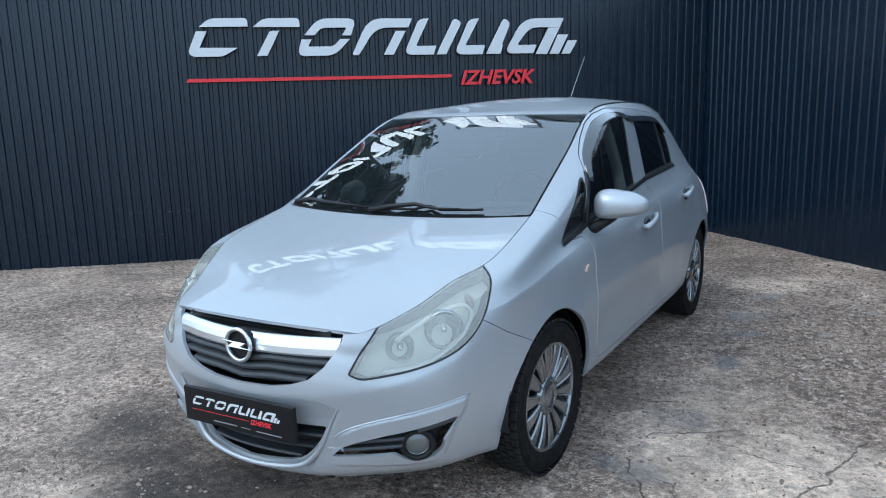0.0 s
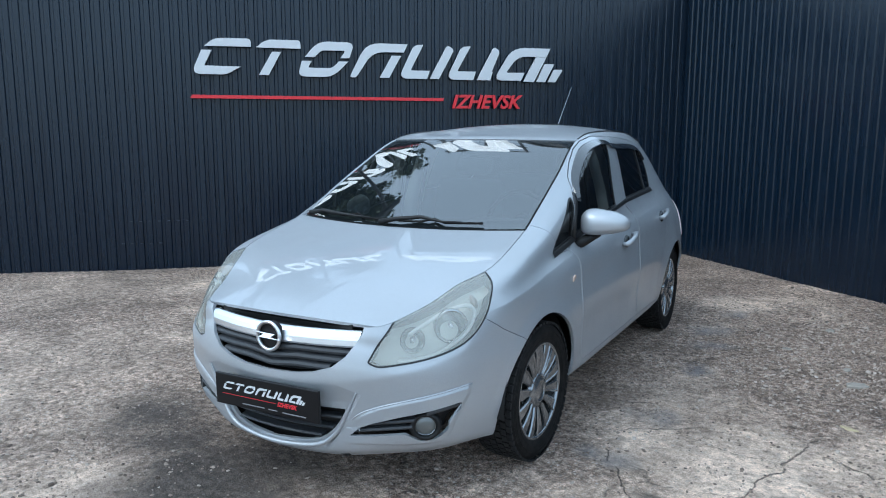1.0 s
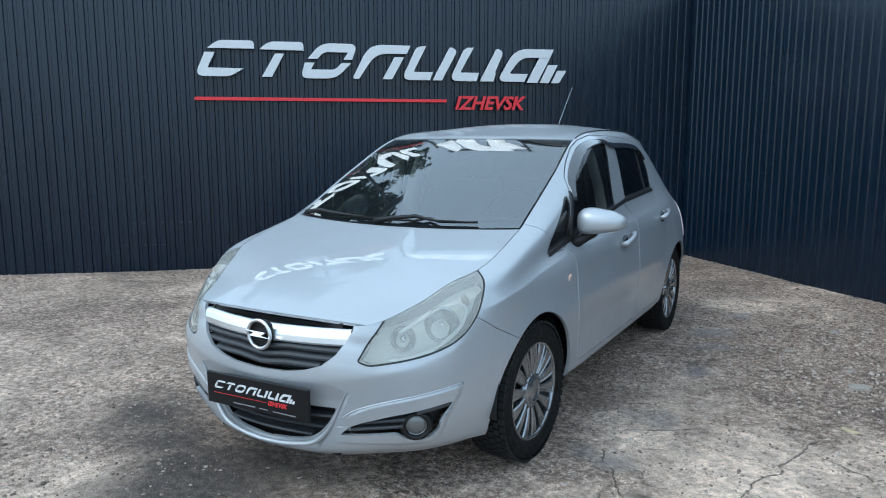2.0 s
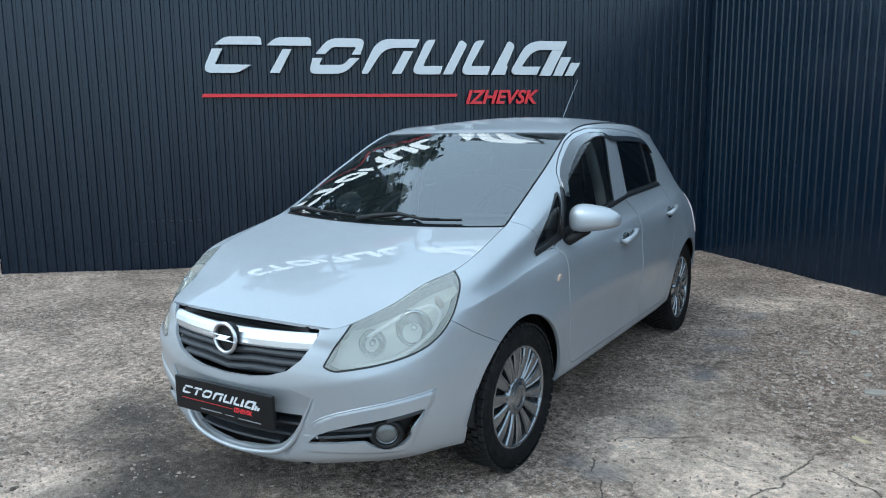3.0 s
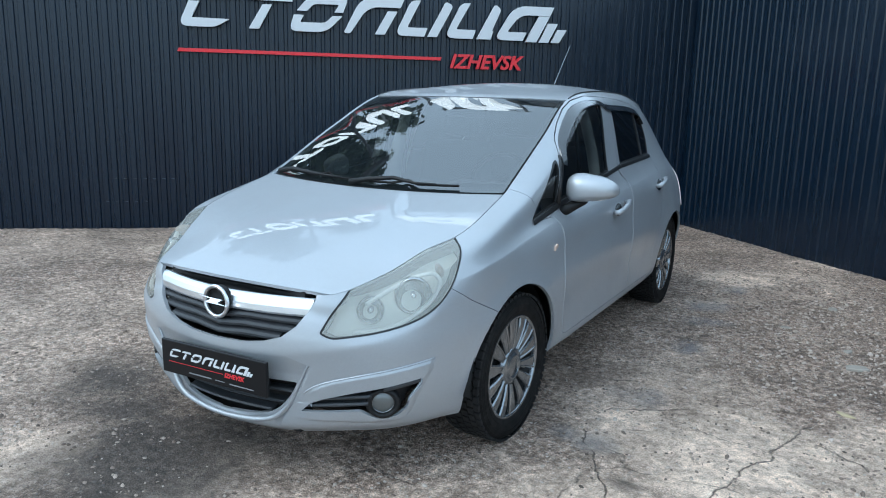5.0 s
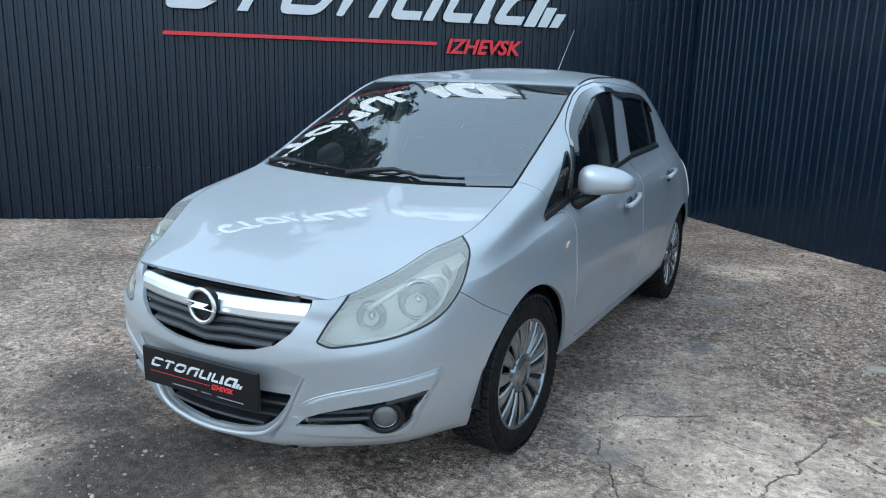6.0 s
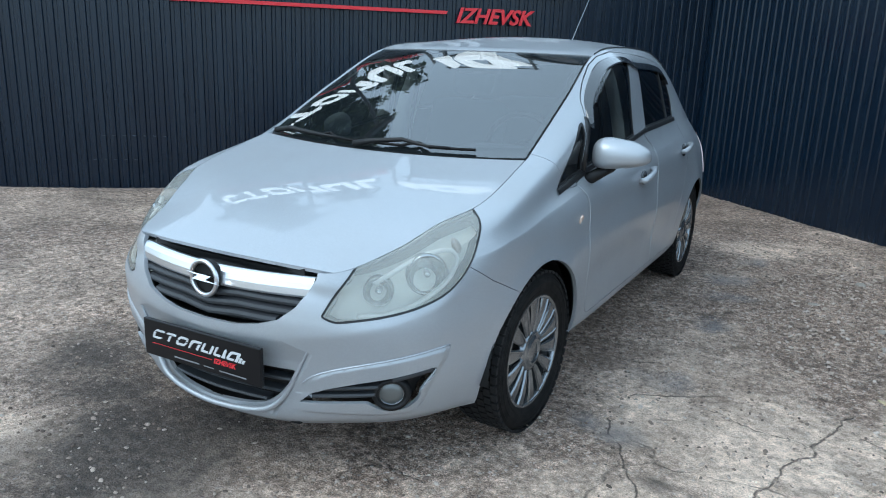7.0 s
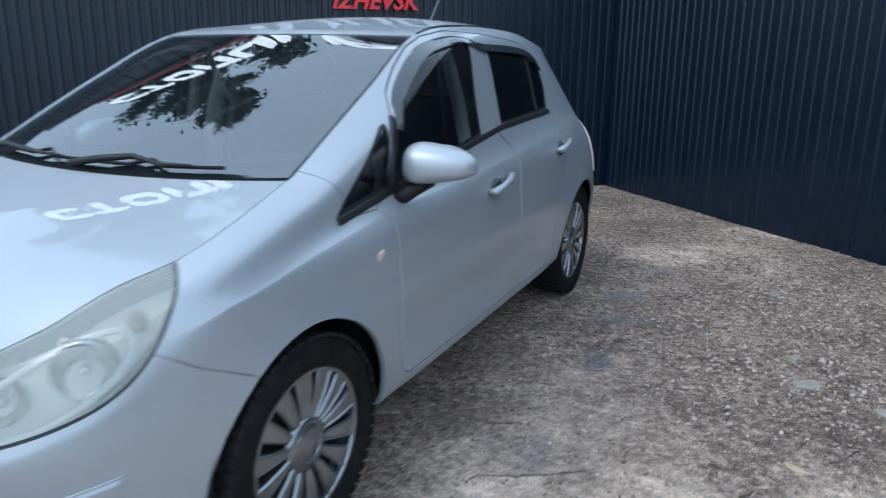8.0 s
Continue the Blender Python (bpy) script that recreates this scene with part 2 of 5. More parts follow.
damp = either(blot(1.08, .21, .02, .14), blot(.95, .22, .0, .10), blot(1.14, .72, .0, .14), blot(1.15, 1.69, .02, .16), blot(1.12, 2.64, .04, .20), blot(1.16, 2.2, .0, .16), blot(1.2, 3.2, .0, .14))
col = mixer(n, l, math_node(n, l, "MULTIPLY", damp, .60), col, (.115, .128, .148))
cco = warped(.15, 6.0, 7)
lines = [streak(cco, .075, *p) for p in ((1.87, .83, 1.70, .28, .010), (1.70, .28, 1.56, -.12, .008), (1.89, .68, 2.10, .48, .010), (1.03, .25, 1.26, -.25, .008), (.55, .80, 1.10, .91, .007),
                                         (1.04, .50, 1.40, .75, .009), (1.33, .55, 1.74, .47, .005), (1.10, 3.70, 1.46, 3.38, .022), (-2.3, -.75, -1.7, -.32, .009), (-4.4, 1.66, -3.8, 1.88, .022))]
net = math_node(n, l, "MULTIPLY", ramp(n, l, voronoi(n, l, cco, 1.35, "DISTANCE_TO_EDGE"), [(.0, 1.0), (.008, .0)]), ramp(n, l, noise_tex(n, l, co, 1.1, 3, .6), [(.50, 0.0), (.58, .8)]))
gap = math_node(n, l, "MULTIPLY", either(net, *lines), ramp(n, l, noise_tex(n, l, co, 14, 3), [(.36, .15), (.50, 1.0)]))
col = mixer(n, l, math_node(n, l, "MULTIPLY", gap, .68), col, (.030, .025, .022))
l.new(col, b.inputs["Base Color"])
l.new(ramp(n, l, damp, [(0.0, .9), (1.0, .5)]), b.inputs["Roughness"])
hgt = math_node(n, l, "ADD", math_node(n, l, "MULTIPLY", chip, .9), math_node(n, l, "ADD", math_node(n, l, "MULTIPLY", fine_n, 1.0), math_node(n, l, "ADD", math_node(n, l, "MULTIPLY", mid_n, 1.8), math_node(n, l, "MULTIPLY", crumb, 1.2))))
hgt = math_node(n, l, "SUBTRACT", hgt, math_node(n, l, "MULTIPLY", pit, .5))
relief(n, l, b, math_node(n, l, "SUBTRACT", hgt, math_node(n, l, "MULTIPLY", gap, 2.5)), 1.0, .009)

n, l, b = nodes_of(M_GRAVEL)
isl = n.new("ShaderNodeNewGeometry").outputs["Random Per Island"]
l.new(ramp(n, l, isl, [(0.0, (.085, .063, .050)), (.4, (.22, .165, .132)), (.85, (.38, .31, .255)), (1.0, (.43, .365, .315))]), b.inputs["Base Color"])

M_DRYLEAF = mat("dry_leaf", (0.40, 0.33, 0.20), 0.7)
M_SHARD = mat("pale_concrete", (0.27, 0.24, 0.205), 0.85)
M_LEAF = mat("dark_leaves", (0.035, 0.055, 0.025), 0.6)
M_BARK = mat("bark", (0.09, 0.075, 0.06), 0.9)
M_POLE = mat("grey_pole", (0.10, 0.105, 0.11), 0.6)
n, l, b = nodes_of(M_LEAF)
isl = n.new("ShaderNodeNewGeometry").outputs["Random Per Island"]
l.new(ramp(n, l, isl, [(0.0, (.015, .028, .012)), (1.0, (.06, .085, .035))]), b.inputs["Base Color"])
M_EDGE = mat("bare_steel_edge", (0.06, 0.066, 0.072), 0.4, 0.5)


# ---- mesh tools ----
def part(name, bm, material, parent=None, label="", smooth=False):
    me = bpy.data.meshes.new(name)
    bm.to_mesh(me)
    bm.free()
    if smooth:
        me.polygons.foreach_set("use_smooth", [True] * len(me.polygons))
    me.materials.append(material)
    ob = new(name, me)
    ob.parent = parent
    return tagged(ob, label) if label else ob


def data_part(name, verts, faces, material, parent=None, label="", smooth=False, normals=None):
    me = bpy.data.meshes.new(name)
    me.from_pydata([tuple(v) for v in verts], [], faces)
    if smooth or normals:
        me.polygons.foreach_set("use_smooth", [True] * len(me.polygons))
    if normals:
        me.normals_split_custom_set_from_vertices([tuple(n) for n in normals])
    me.materials.append(material)
    ob = new(name, me)
    ob.parent = parent
    return tagged(ob, label) if label else ob


def thing(name, label, category, group="", kind="", at=None):
    ob = new(name)
    ob.empty_display_size = 0.1
    if at is not None:
        ob.matrix_basis = at
    return tagged(ob, label, category, group, kind)


def box(bm, lo, hi, bevel=0.0, m=None):
    lo, hi = Vector(lo), Vector(hi)
    r = bmesh.ops.create_cube(bm, size=1.0)
    vs = r["verts"]
    for v in vs:
        v.co = Vector([(lo[i] + hi[i]) / 2 + v.co[i] * (hi[i] - lo[i]) for i in range(3)])
    if bevel:
        es = list({e for v in vs for e in v.link_edges})
        r = bmesh.ops.bevel(bm, geom=es, offset=bevel, segments=2, profile=0.5, affect="EDGES")
        vs = list({v for f in r["faces"] for v in f.verts} | {v for v in vs if v.is_valid})
    if m is not None:
        bmesh.ops.transform(bm, matrix=m, verts=vs)
    return vs


def lathe(bm, profile, n=48, m=None, closed=False):
    """Turns (radius, along) pairs round the x axis."""
    rings = []
    for r, a in profile:
        rings.append([bm.verts.new((a, r * math.cos(2 * math.pi * k / n), r * math.sin(2 * math.pi * k / n))) for k in range(n)])
    pairs = list(zip(rings, rings[1:])) + ([(rings[-1], rings[0])] if closed else [])
    for a, b in pairs:
        for k in range(n):
            bm.faces.new((a[k], a[(k + 1) % n], b[(k + 1) % n], b[k]))
    if m is not None:
        bmesh.ops.transform(bm, matrix=m, verts=[v for r in rings for v in r])
    return rings


def rounded(poly, radii, steps=5):
    """A 2D outline with each corner rounded by its radius."""
    out, n = [], len(poly)
    for i in range(n):
        p, a, b = Vector(poly[i]), Vector(poly[i - 1]), Vector(poly[(i + 1) % n])
        r = radii[i] if not isinstance(radii, (int, float)) else radii
        if r <= 0:
            out.append(p)
            continue
        r = min(r, (a - p).length * 0.49, (b - p).length * 0.49)
        q, s = p + (a - p).normalized() * r, p + (b - p).normalized() * r
        for k in range(steps + 1):
            t = k / steps
            out.append(q * (1 - t) ** 2 + p * 2 * t * (1 - t) + s * t * t)
    return out


def prism(bm, outline, depth, m=None, bevel=0.0):
    """Raises a 2D outline (x, z) from y = 0 to y = -depth."""
    back = [bm.verts.new((p[0], 0, p[1])) for p in outline]
    front = [bm.verts.new((p[0], -depth, p[1])) for p in outline]
    n = len(outline)
    f1 = bm.faces.new(front)
    bm.faces.new(back[::-1])
    for i in range(n):
        bm.faces.new((back[i], back[(i + 1) % n], front[(i + 1) % n], front[i]))
    if m is not None:
        bmesh.ops.transform(bm, matrix=m, verts=back + front)
    return back + front


def tube(bm, pts, radius, n=8, cap=True):
    """A round rod through points; radius is one number or one for each point."""
    pts = [Vector(p) for p in pts]
    rad = [radius] * len(pts) if isinstance(radius, (int, float)) else radius
    rings = []
    for i, p in enumerate(pts):
        d = (pts[min(i + 1, len(pts) - 1)] - pts[max(i - 1, 0)]).normalized()
        s = d.cross(Vector((0.13, 0.21, 1))).normalized()
        w = s.cross(d)
        rings.append([bm.verts.new(p + rad[i] * (s * math.cos(2 * math.pi * k / n) + w * math.sin(2 * math.pi * k / n))) for k in range(n)])
    for a, b in zip(rings, rings[1:]):
        for k in range(n):
            bm.faces.new((a[k], a[(k + 1) % n], b[(k + 1) % n], b[k]))
    if cap:
        bm.faces.new(rings[0][::-1])
        bm.faces.new(rings[-1])
    bmesh.ops.recalc_face_normals(bm, faces=bm.faces)


# ---- the yard: ground and the two sheet-steel walls ----
CORNER = Vector((0.12, 6.08, 0))
WALL_A, WALL_B = 220.0, -41.0          # headings of the two walls from their corner
WALL_A_LENGTH, WALL_B_LENGTH, WALL_HEIGHT = 7.6, 9.0, 3.1
PITCH, RIB_DEPTH = 0.0925, 0.011



def ground_height(x, y):
    """Gentle hollows and a coarse crust, only in the yard."""
    fade = max(0.0, min(1.0, (7.5 - max(abs(x + .5), abs(y - 1.5))) / 2))
    p = Vector((x, y, 0))
    return fade * (.012 * (noise.noise(p * .9) - .1) + .006 * noise.noise(p * 3.1) + .0035 * noise.noise(p * 11)) - .004 * fade


def spread(lo, hi, step):
    """Fine steps between lo and hi, then ever wider ones out to the horizon."""
    mid = list(np.arange(lo, hi + step / 2, step))
    far, d = [], step
    while not far or far[-1] < 900:
        d *= 1.6
        far.append((far[-1] if far else 0) + d)
    return [lo - f for f in far[::-1]] + mid + [hi + f for f in far]


xs, ys = spread(-6.6, 4.2, .045), spread(-3.4, 6.4, .045)
verts = [(x, y, ground_height(x, y)) for y in ys for x in xs]
w = len(xs)
faces = [(j * w + i, j * w + i + 1, (j + 1) * w + i + 1, (j + 1) * w + i) for j in range(len(ys) - 1) for i in range(w - 1)]
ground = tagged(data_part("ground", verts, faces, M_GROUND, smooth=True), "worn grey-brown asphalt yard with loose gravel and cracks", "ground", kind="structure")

# loose gravel
rng = random.Random(7)
verts, faces = [], []
base = [(0, 0, 1), (.89, 0, .45), (.28, .85, .45), (-.72, .53, .45), (-.72, -.53, .45), (.28, -.85, .45), (.72, .53, -.45), (-.28, .85, -.45), (-.89, 0, -.45), (-.28, -.85, -.45), (.72, -.53, -.45)]
tri = [(0, 1, 2), (0, 2, 3), (0, 3, 4), (0, 4, 5), (0, 5, 1), (1, 6, 2), (2, 7, 3), (3, 8, 4), (4, 9, 5), (5, 10, 1), (6, 7, 2), (7, 8, 3), (8, 9, 4), (9, 10, 5), (10, 6, 1)]
count = 0
while count < 38000:
    x, y = rng.uniform(-5.6, 3.6), rng.uniform(-2.2, 6.0)
    bed = max(0.0, min(1.0, (x - 1.30 + .18 * noise.noise(Vector((y * 2.1, x, 7)))) / .18)) * max(0.0, min(1.0, (y - 1.10 - .22 * (x - 1.3) + .2 * noise.noise(Vector((x * 2.3, y, 9)))) / .2)) * max(0.0, min(1.0, (4.6 - y) / 1.5))
    if 1.1 * bed - .1 + noise.noise(Vector((x * .55 + 3, y * .55, 1))) + .35 * noise.noise(Vector((x * 2.2, y * 2.2, 4))) < rng.uniform(-.45, .45):
        continue
    count += 1
    r = rng.choice((.0035, .004, .005, .006, .008)) * rng.uniform(.8, 1.3) * (1.3 if rng.random() < .03 else 1) * (1.0 + .38 * bed)
    q = Euler((rng.uniform(-.5, .5), rng.uniform(-.5, .5), rng.uniform(0, 6.28))).to_matrix()
    sx, sy, sz = r * rng.uniform(.8, 1.5), r * rng.uniform(.7, 1.1), r * rng.uniform(.45, .8)
    o, h = len(verts), ground_height(x, y)
    for v in base:
        p = q @ Vector((v[0] * sx, v[1] * sy, v[2] * sz))
        verts.append((x + p.x, y + p.y, h + p.z + sz * .25))
    faces += [(a + o, b + o, c + o) for a, b, c in tri]
gravel = tagged(data_part("gravel", verts, faces, M_GRAVEL), "small loose grey stones lying on the asphalt", "gravel", kind="stuff")


def fragment(name, label, category, x, y, turn, outline, height, material, bow=0.0):
    """A flat irregular piece lying on the ground, its upper edge drawn in."""
    k, verts = len(outline), []
    for f, z in ((1.0, -.003), (1.0, height * .6), (.86, height)):
        verts += [(a * f, c * f, z + bow * abs(a)) for a, c in outline]
    faces = [tuple(range(k - 1, -1, -1)), tuple(range(2 * k, 3 * k))]
    for lo in (0, k):
        faces += [(lo + i, lo + (i + 1) % k, lo + k + (i + 1) % k, lo + k + i) for i in range(k)]
    ob = data_part(name, verts, faces, material)
    ob.matrix_basis = pose(x, y, ground_height(x, y), 0, 0, turn)
    return tagged(ob, label, category)


SHARD = [(-.06, -.03), (.01, -.042), (.062, -.02), (.055, .022), (.0, .038), (-.05, .02)]
for x, y, turn, f in ((2.03, 1.77, 20, 1.0), (1.98, 2.05, 70, .55), (2.30, 1.62, 130, .7), (1.62, 2.35, 10, .5), (1.86, 3.0, 95, .8)):
    fragment("concrete_fragment", "flat pale broken piece of concrete lying on gravel", "fragment", x, y, turn, [(a * f, c * f) for a, c in SHARD], .014 * f, M_SHARD)
fragment("leaf", "dry yellow leaf lying on the asphalt", "leaf", 2.0, 1.04, -25, [(-.045, 0), (-.02, -.016), (.012, -.018), (.048, -.002), (.014, .016), (-.022, .014)], .004, M_DRYLEAF, .12)


def wall_pose(heading):
    """x runs along the wall from the corner, -y or +y towards the yard, z up."""
    return Matrix.Translation(CORNER) @ pose(0, 0, 0, 0, 0, heading)


def corrugated(name, length, heading, side, label):
    """A wall of trapezoid-ribbed sheets. side: +1 if the yard lies on the wall's left."""
    prof, x = [], 0.0
    while x < length:
        for dx, d in ((0, 0), (0.028, 0), (0.036, 1), (0.0845, 1)):
            prof.append((x + dx, d * RIB_DEPTH))
        x += PITCH
    prof = [(min(a, length), d) for a, d in prof]
    verts, faces = [], []
    for a, d in prof:
        for z in (-0.05, WALL_HEIGHT):
            verts.append((a, side * d, z))
    for a, d in prof:
        for z in (-0.05, WALL_HEIGHT):
            verts.append((a, -side * 0.12, z))
    n = len(prof)
    for i in range(n - 1):
        a, b = 2 * i, 2 * i + 2
        faces.append((a, b, b + 1, a + 1))
        c, d = 2 * n + a, 2 * n + b
        faces.append((c, c + 1, d + 1, d))
        faces.append((a + 1, b + 1, d + 1, c + 1))
    faces.append((0, 1, 2 * n + 1, 2 * n))
    faces.append((2 * n - 2, 4 * n - 2, 4 * n - 1, 2 * n - 1))
    ob = data_part(name, verts, faces, M_WALL)
    ob.matrix_basis = wall_pose(heading)
    return tagged(ob, label, "wall", kind="structure")


wall_north = corrugated("wall_north", WALL_A_LENGTH, WALL_A, 1, "dark blue-grey ribbed sheet steel wall carrying the sign")
wall_east = corrugated("wall_east", WALL_B_LENGTH, WALL_B, -1, "dark blue-grey ribbed sheet steel side wall")

# repair sheets low on the wall, their cut upper edges bright
for s0, s1, z0, z1 in ((5.60, 6.15, .285, .508), (5.89, 6.27, 0.0, .276)):
    patch = new("wall_patch")
    patch.parent = wall_north
    verts, faces, k = [], [], int(s0 / PITCH)
    while k * PITCH < s1:
        for dx, d in ((0.001, .003), (0.027, .003), (0.035, RIB_DEPTH + .003), (0.0855, RIB_DEPTH + .003)):
            verts += [(k * PITCH + dx, d, z0), (k * PITCH + dx, d, z1)]
        k += 1
    m = len(verts) // 2
    faces = [(2 * i, 2 * i + 2, 2 * i + 3, 2 * i + 1) for i in range(m - 1)]
    sheet_ob = data_part("patch_sheet", verts, faces, M_WALL, patch)
    for i in range(int(s0 / PITCH), k):
        bm = bmesh.new()
        box(bm, (i * PITCH + .038, RIB_DEPTH + .001, z1 - .004), (i * PITCH + .068, RIB_DEPTH + .006, z1 + .001))
        part("cut_edge", bm, M_EDGE, patch)

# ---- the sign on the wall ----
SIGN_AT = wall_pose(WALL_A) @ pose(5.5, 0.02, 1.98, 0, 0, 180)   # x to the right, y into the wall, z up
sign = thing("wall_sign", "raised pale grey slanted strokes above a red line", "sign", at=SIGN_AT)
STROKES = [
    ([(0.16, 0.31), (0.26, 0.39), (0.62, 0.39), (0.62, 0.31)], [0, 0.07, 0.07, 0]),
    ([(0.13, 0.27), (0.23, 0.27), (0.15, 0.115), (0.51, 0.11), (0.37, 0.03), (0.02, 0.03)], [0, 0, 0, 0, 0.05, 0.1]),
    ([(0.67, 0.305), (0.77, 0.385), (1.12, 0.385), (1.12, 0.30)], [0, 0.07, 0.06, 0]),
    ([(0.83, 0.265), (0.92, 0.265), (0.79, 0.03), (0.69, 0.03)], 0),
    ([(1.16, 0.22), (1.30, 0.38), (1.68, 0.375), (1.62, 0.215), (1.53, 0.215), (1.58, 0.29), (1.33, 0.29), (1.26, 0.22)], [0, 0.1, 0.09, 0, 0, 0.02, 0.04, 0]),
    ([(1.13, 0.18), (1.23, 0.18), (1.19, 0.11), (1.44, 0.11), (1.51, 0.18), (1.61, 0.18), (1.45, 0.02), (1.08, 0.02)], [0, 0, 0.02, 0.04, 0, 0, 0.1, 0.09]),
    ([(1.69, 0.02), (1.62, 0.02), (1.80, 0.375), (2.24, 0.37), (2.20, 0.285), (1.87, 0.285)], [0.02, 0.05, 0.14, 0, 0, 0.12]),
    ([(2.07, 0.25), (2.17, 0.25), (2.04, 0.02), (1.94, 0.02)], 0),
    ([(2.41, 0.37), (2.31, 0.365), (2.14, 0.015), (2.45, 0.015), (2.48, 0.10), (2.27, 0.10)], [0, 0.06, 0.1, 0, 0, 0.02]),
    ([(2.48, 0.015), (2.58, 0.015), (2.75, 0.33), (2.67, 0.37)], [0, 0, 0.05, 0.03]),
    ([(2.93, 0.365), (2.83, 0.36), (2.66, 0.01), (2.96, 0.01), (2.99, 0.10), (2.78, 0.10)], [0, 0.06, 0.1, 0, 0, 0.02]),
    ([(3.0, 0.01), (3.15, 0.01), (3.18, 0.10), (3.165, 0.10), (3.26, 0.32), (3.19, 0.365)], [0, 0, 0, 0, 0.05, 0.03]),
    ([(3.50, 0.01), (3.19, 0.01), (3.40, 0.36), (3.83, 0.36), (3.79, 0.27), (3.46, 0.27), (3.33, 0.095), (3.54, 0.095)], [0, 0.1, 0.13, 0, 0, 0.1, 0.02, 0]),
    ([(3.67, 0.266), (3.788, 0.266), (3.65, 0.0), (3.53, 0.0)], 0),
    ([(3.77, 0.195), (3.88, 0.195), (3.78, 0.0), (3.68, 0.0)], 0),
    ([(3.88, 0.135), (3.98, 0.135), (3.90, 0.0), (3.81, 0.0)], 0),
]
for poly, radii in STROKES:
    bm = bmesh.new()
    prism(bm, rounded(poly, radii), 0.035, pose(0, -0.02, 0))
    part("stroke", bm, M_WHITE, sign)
bm = bmesh.new()
prism(bm, [(0.0, -0.212), (2.625, -0.218), (2.635, -0.187), (0.02, -0.178)], 0.035, pose(0, -0.02, 0))
part("line", bm, M_RED, sign, "thin red line")


def lettering(name, text, height, width, depth, shear, material, parent, m, label=""):
    """Built-in font, scaled to a height and a width, as a mesh."""
    cu = bpy.data.curves.new(name, "FONT")
    cu.body, cu.extrude, cu.shear, cu.offset = text, depth / 2, shear, 0.028
    cu.resolution_u = 3
    tmp = bpy.data.objects.new(name, cu)
    scene.collection.objects.link(tmp)
    me = bpy.data.meshes.new_from_object(tmp.evaluated_get(bpy.context.evaluated_depsgraph_get()))
    bpy.data.objects.remove(tmp)
    xs, ys = [v.co.x for v in me.vertices], [v.co.y for v in me.vertices]
    x0, x1, y0, y1 = min(xs), max(xs), min(ys), max(ys)
    for v in me.vertices:
        v.co = Vector(((v.co.x - x0) / (x1 - x0) * width, -v.co.z, (v.co.y - y0) / (y1 - y0) * height))
    me.materials.clear()
    me.materials.append(material)
    ob = new(name, me)
    ob.parent = parent
    ob.matrix_basis = m
    return tagged(ob, label) if label else ob


lettering("lettering", "IZHEVSK", 0.15, 0.80, 0.03, 0.3, M_RED, sign, pose(2.725, -0.045, -0.297), "red slanted letters reading IZHEVSK")

# ---- a dark building behind the wall with letters on its roof, trees and a lamp: seen mirrored in the glass and the bonnet ----
ROOF_AT = pose(-9.5, 3.76, 0, 0, 0, 18.4)          # along the long face, x to the right
BEND_AT = pose(-4.40, 5.46, 0, 0, 0, -14.0)        # along the short face past the bend
ROOF_HEIGHT = 5.55
building = thing("roof_sign_building", "dark sheet-clad building behind the yard wall", "building", kind="structure", at=ROOF_AT)
for name, m, x1 in (("facade", Matrix.Identity(4), 5.35), ("side_facade", ROOF_AT.inverted() @ BEND_AT, 3.2)):
    bm = bmesh.new()
    box(bm, (-.4 if name == "facade" else .12, .35, 0), (x1, 3.4, ROOF_HEIGHT + (0 if name == "facade" else .3)), m=m)
    wing = part(name, bm, M_WALL, building)
    for k in range(int(x1 / .36)):
        bm = bmesh.new()
        box(bm, (.15 + k * .36, .33, 0), (.21 + k * .36, .349, ROOF_HEIGHT), m=m)
        part("rib", bm, M_WALL, wing)
    bm = bmesh.new()
    top_at = ROOF_HEIGHT + (0 if name == "facade" else .3)
    box(bm, (-.45 if name == "facade" else .17, .28, top_at), (x1 + (.0 if name == "facade" else .05), 3.45, top_at + .12), .01, m)
    part("parapet", bm, M_POLE, wing)
LETTER = 1.36                                       # metres to one unit of the drawing, along the wall
LIFT, TALL, BEND = 5.86, 1.45, 3.06
roof_sign = thing("roof_sign", "white slanted strokes on a steel frame along a roof", "sign", at=ROOF_AT @ pose(.98, .2, LIFT))
to_bend = roof_sign.matrix_basis.inverted() @ BEND_AT @ pose(.1, .2, LIFT + .30)
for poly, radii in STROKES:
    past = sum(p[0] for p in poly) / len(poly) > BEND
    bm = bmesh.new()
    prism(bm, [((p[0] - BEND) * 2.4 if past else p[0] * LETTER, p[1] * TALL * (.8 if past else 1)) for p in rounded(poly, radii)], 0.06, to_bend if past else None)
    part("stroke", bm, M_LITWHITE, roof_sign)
bm = bmesh.new()
box(bm, (0, -.05, -.27), (2.6 * LETTER, 0, -.22))
part("line", bm, M_RED, roof_sign, "thin red line")
lettering("lettering", "IZHEVSK", 0.22, .55 * LETTER, 0.03, 0.3, M_RED, roof_sign, pose(2.66 * LETTER, -0.03, -0.36), "red slanted letters reading IZHEVSK")
bm = bmesh.new()
for x in (.1, 1.1, 2.2, 3.3, 4.4):
    box(bm, (x - .025, .01, -.30), (x + .025, .05, .56))
for z in (-.24, .08, .50):
    box(bm, (0, .012, z - .015), (BEND * LETTER, .042, z + .015))
    box(bm, (0, .012, z - .015), (2.3, .042, z + .015), m=to_bend)
for x in (.1, 1.2, 2.2):
    box(bm, (x - .025, .01, -.30), (x + .025, .05, .56), m=to_bend)
part("sign_frame", bm, M_POLE, roof_sign)


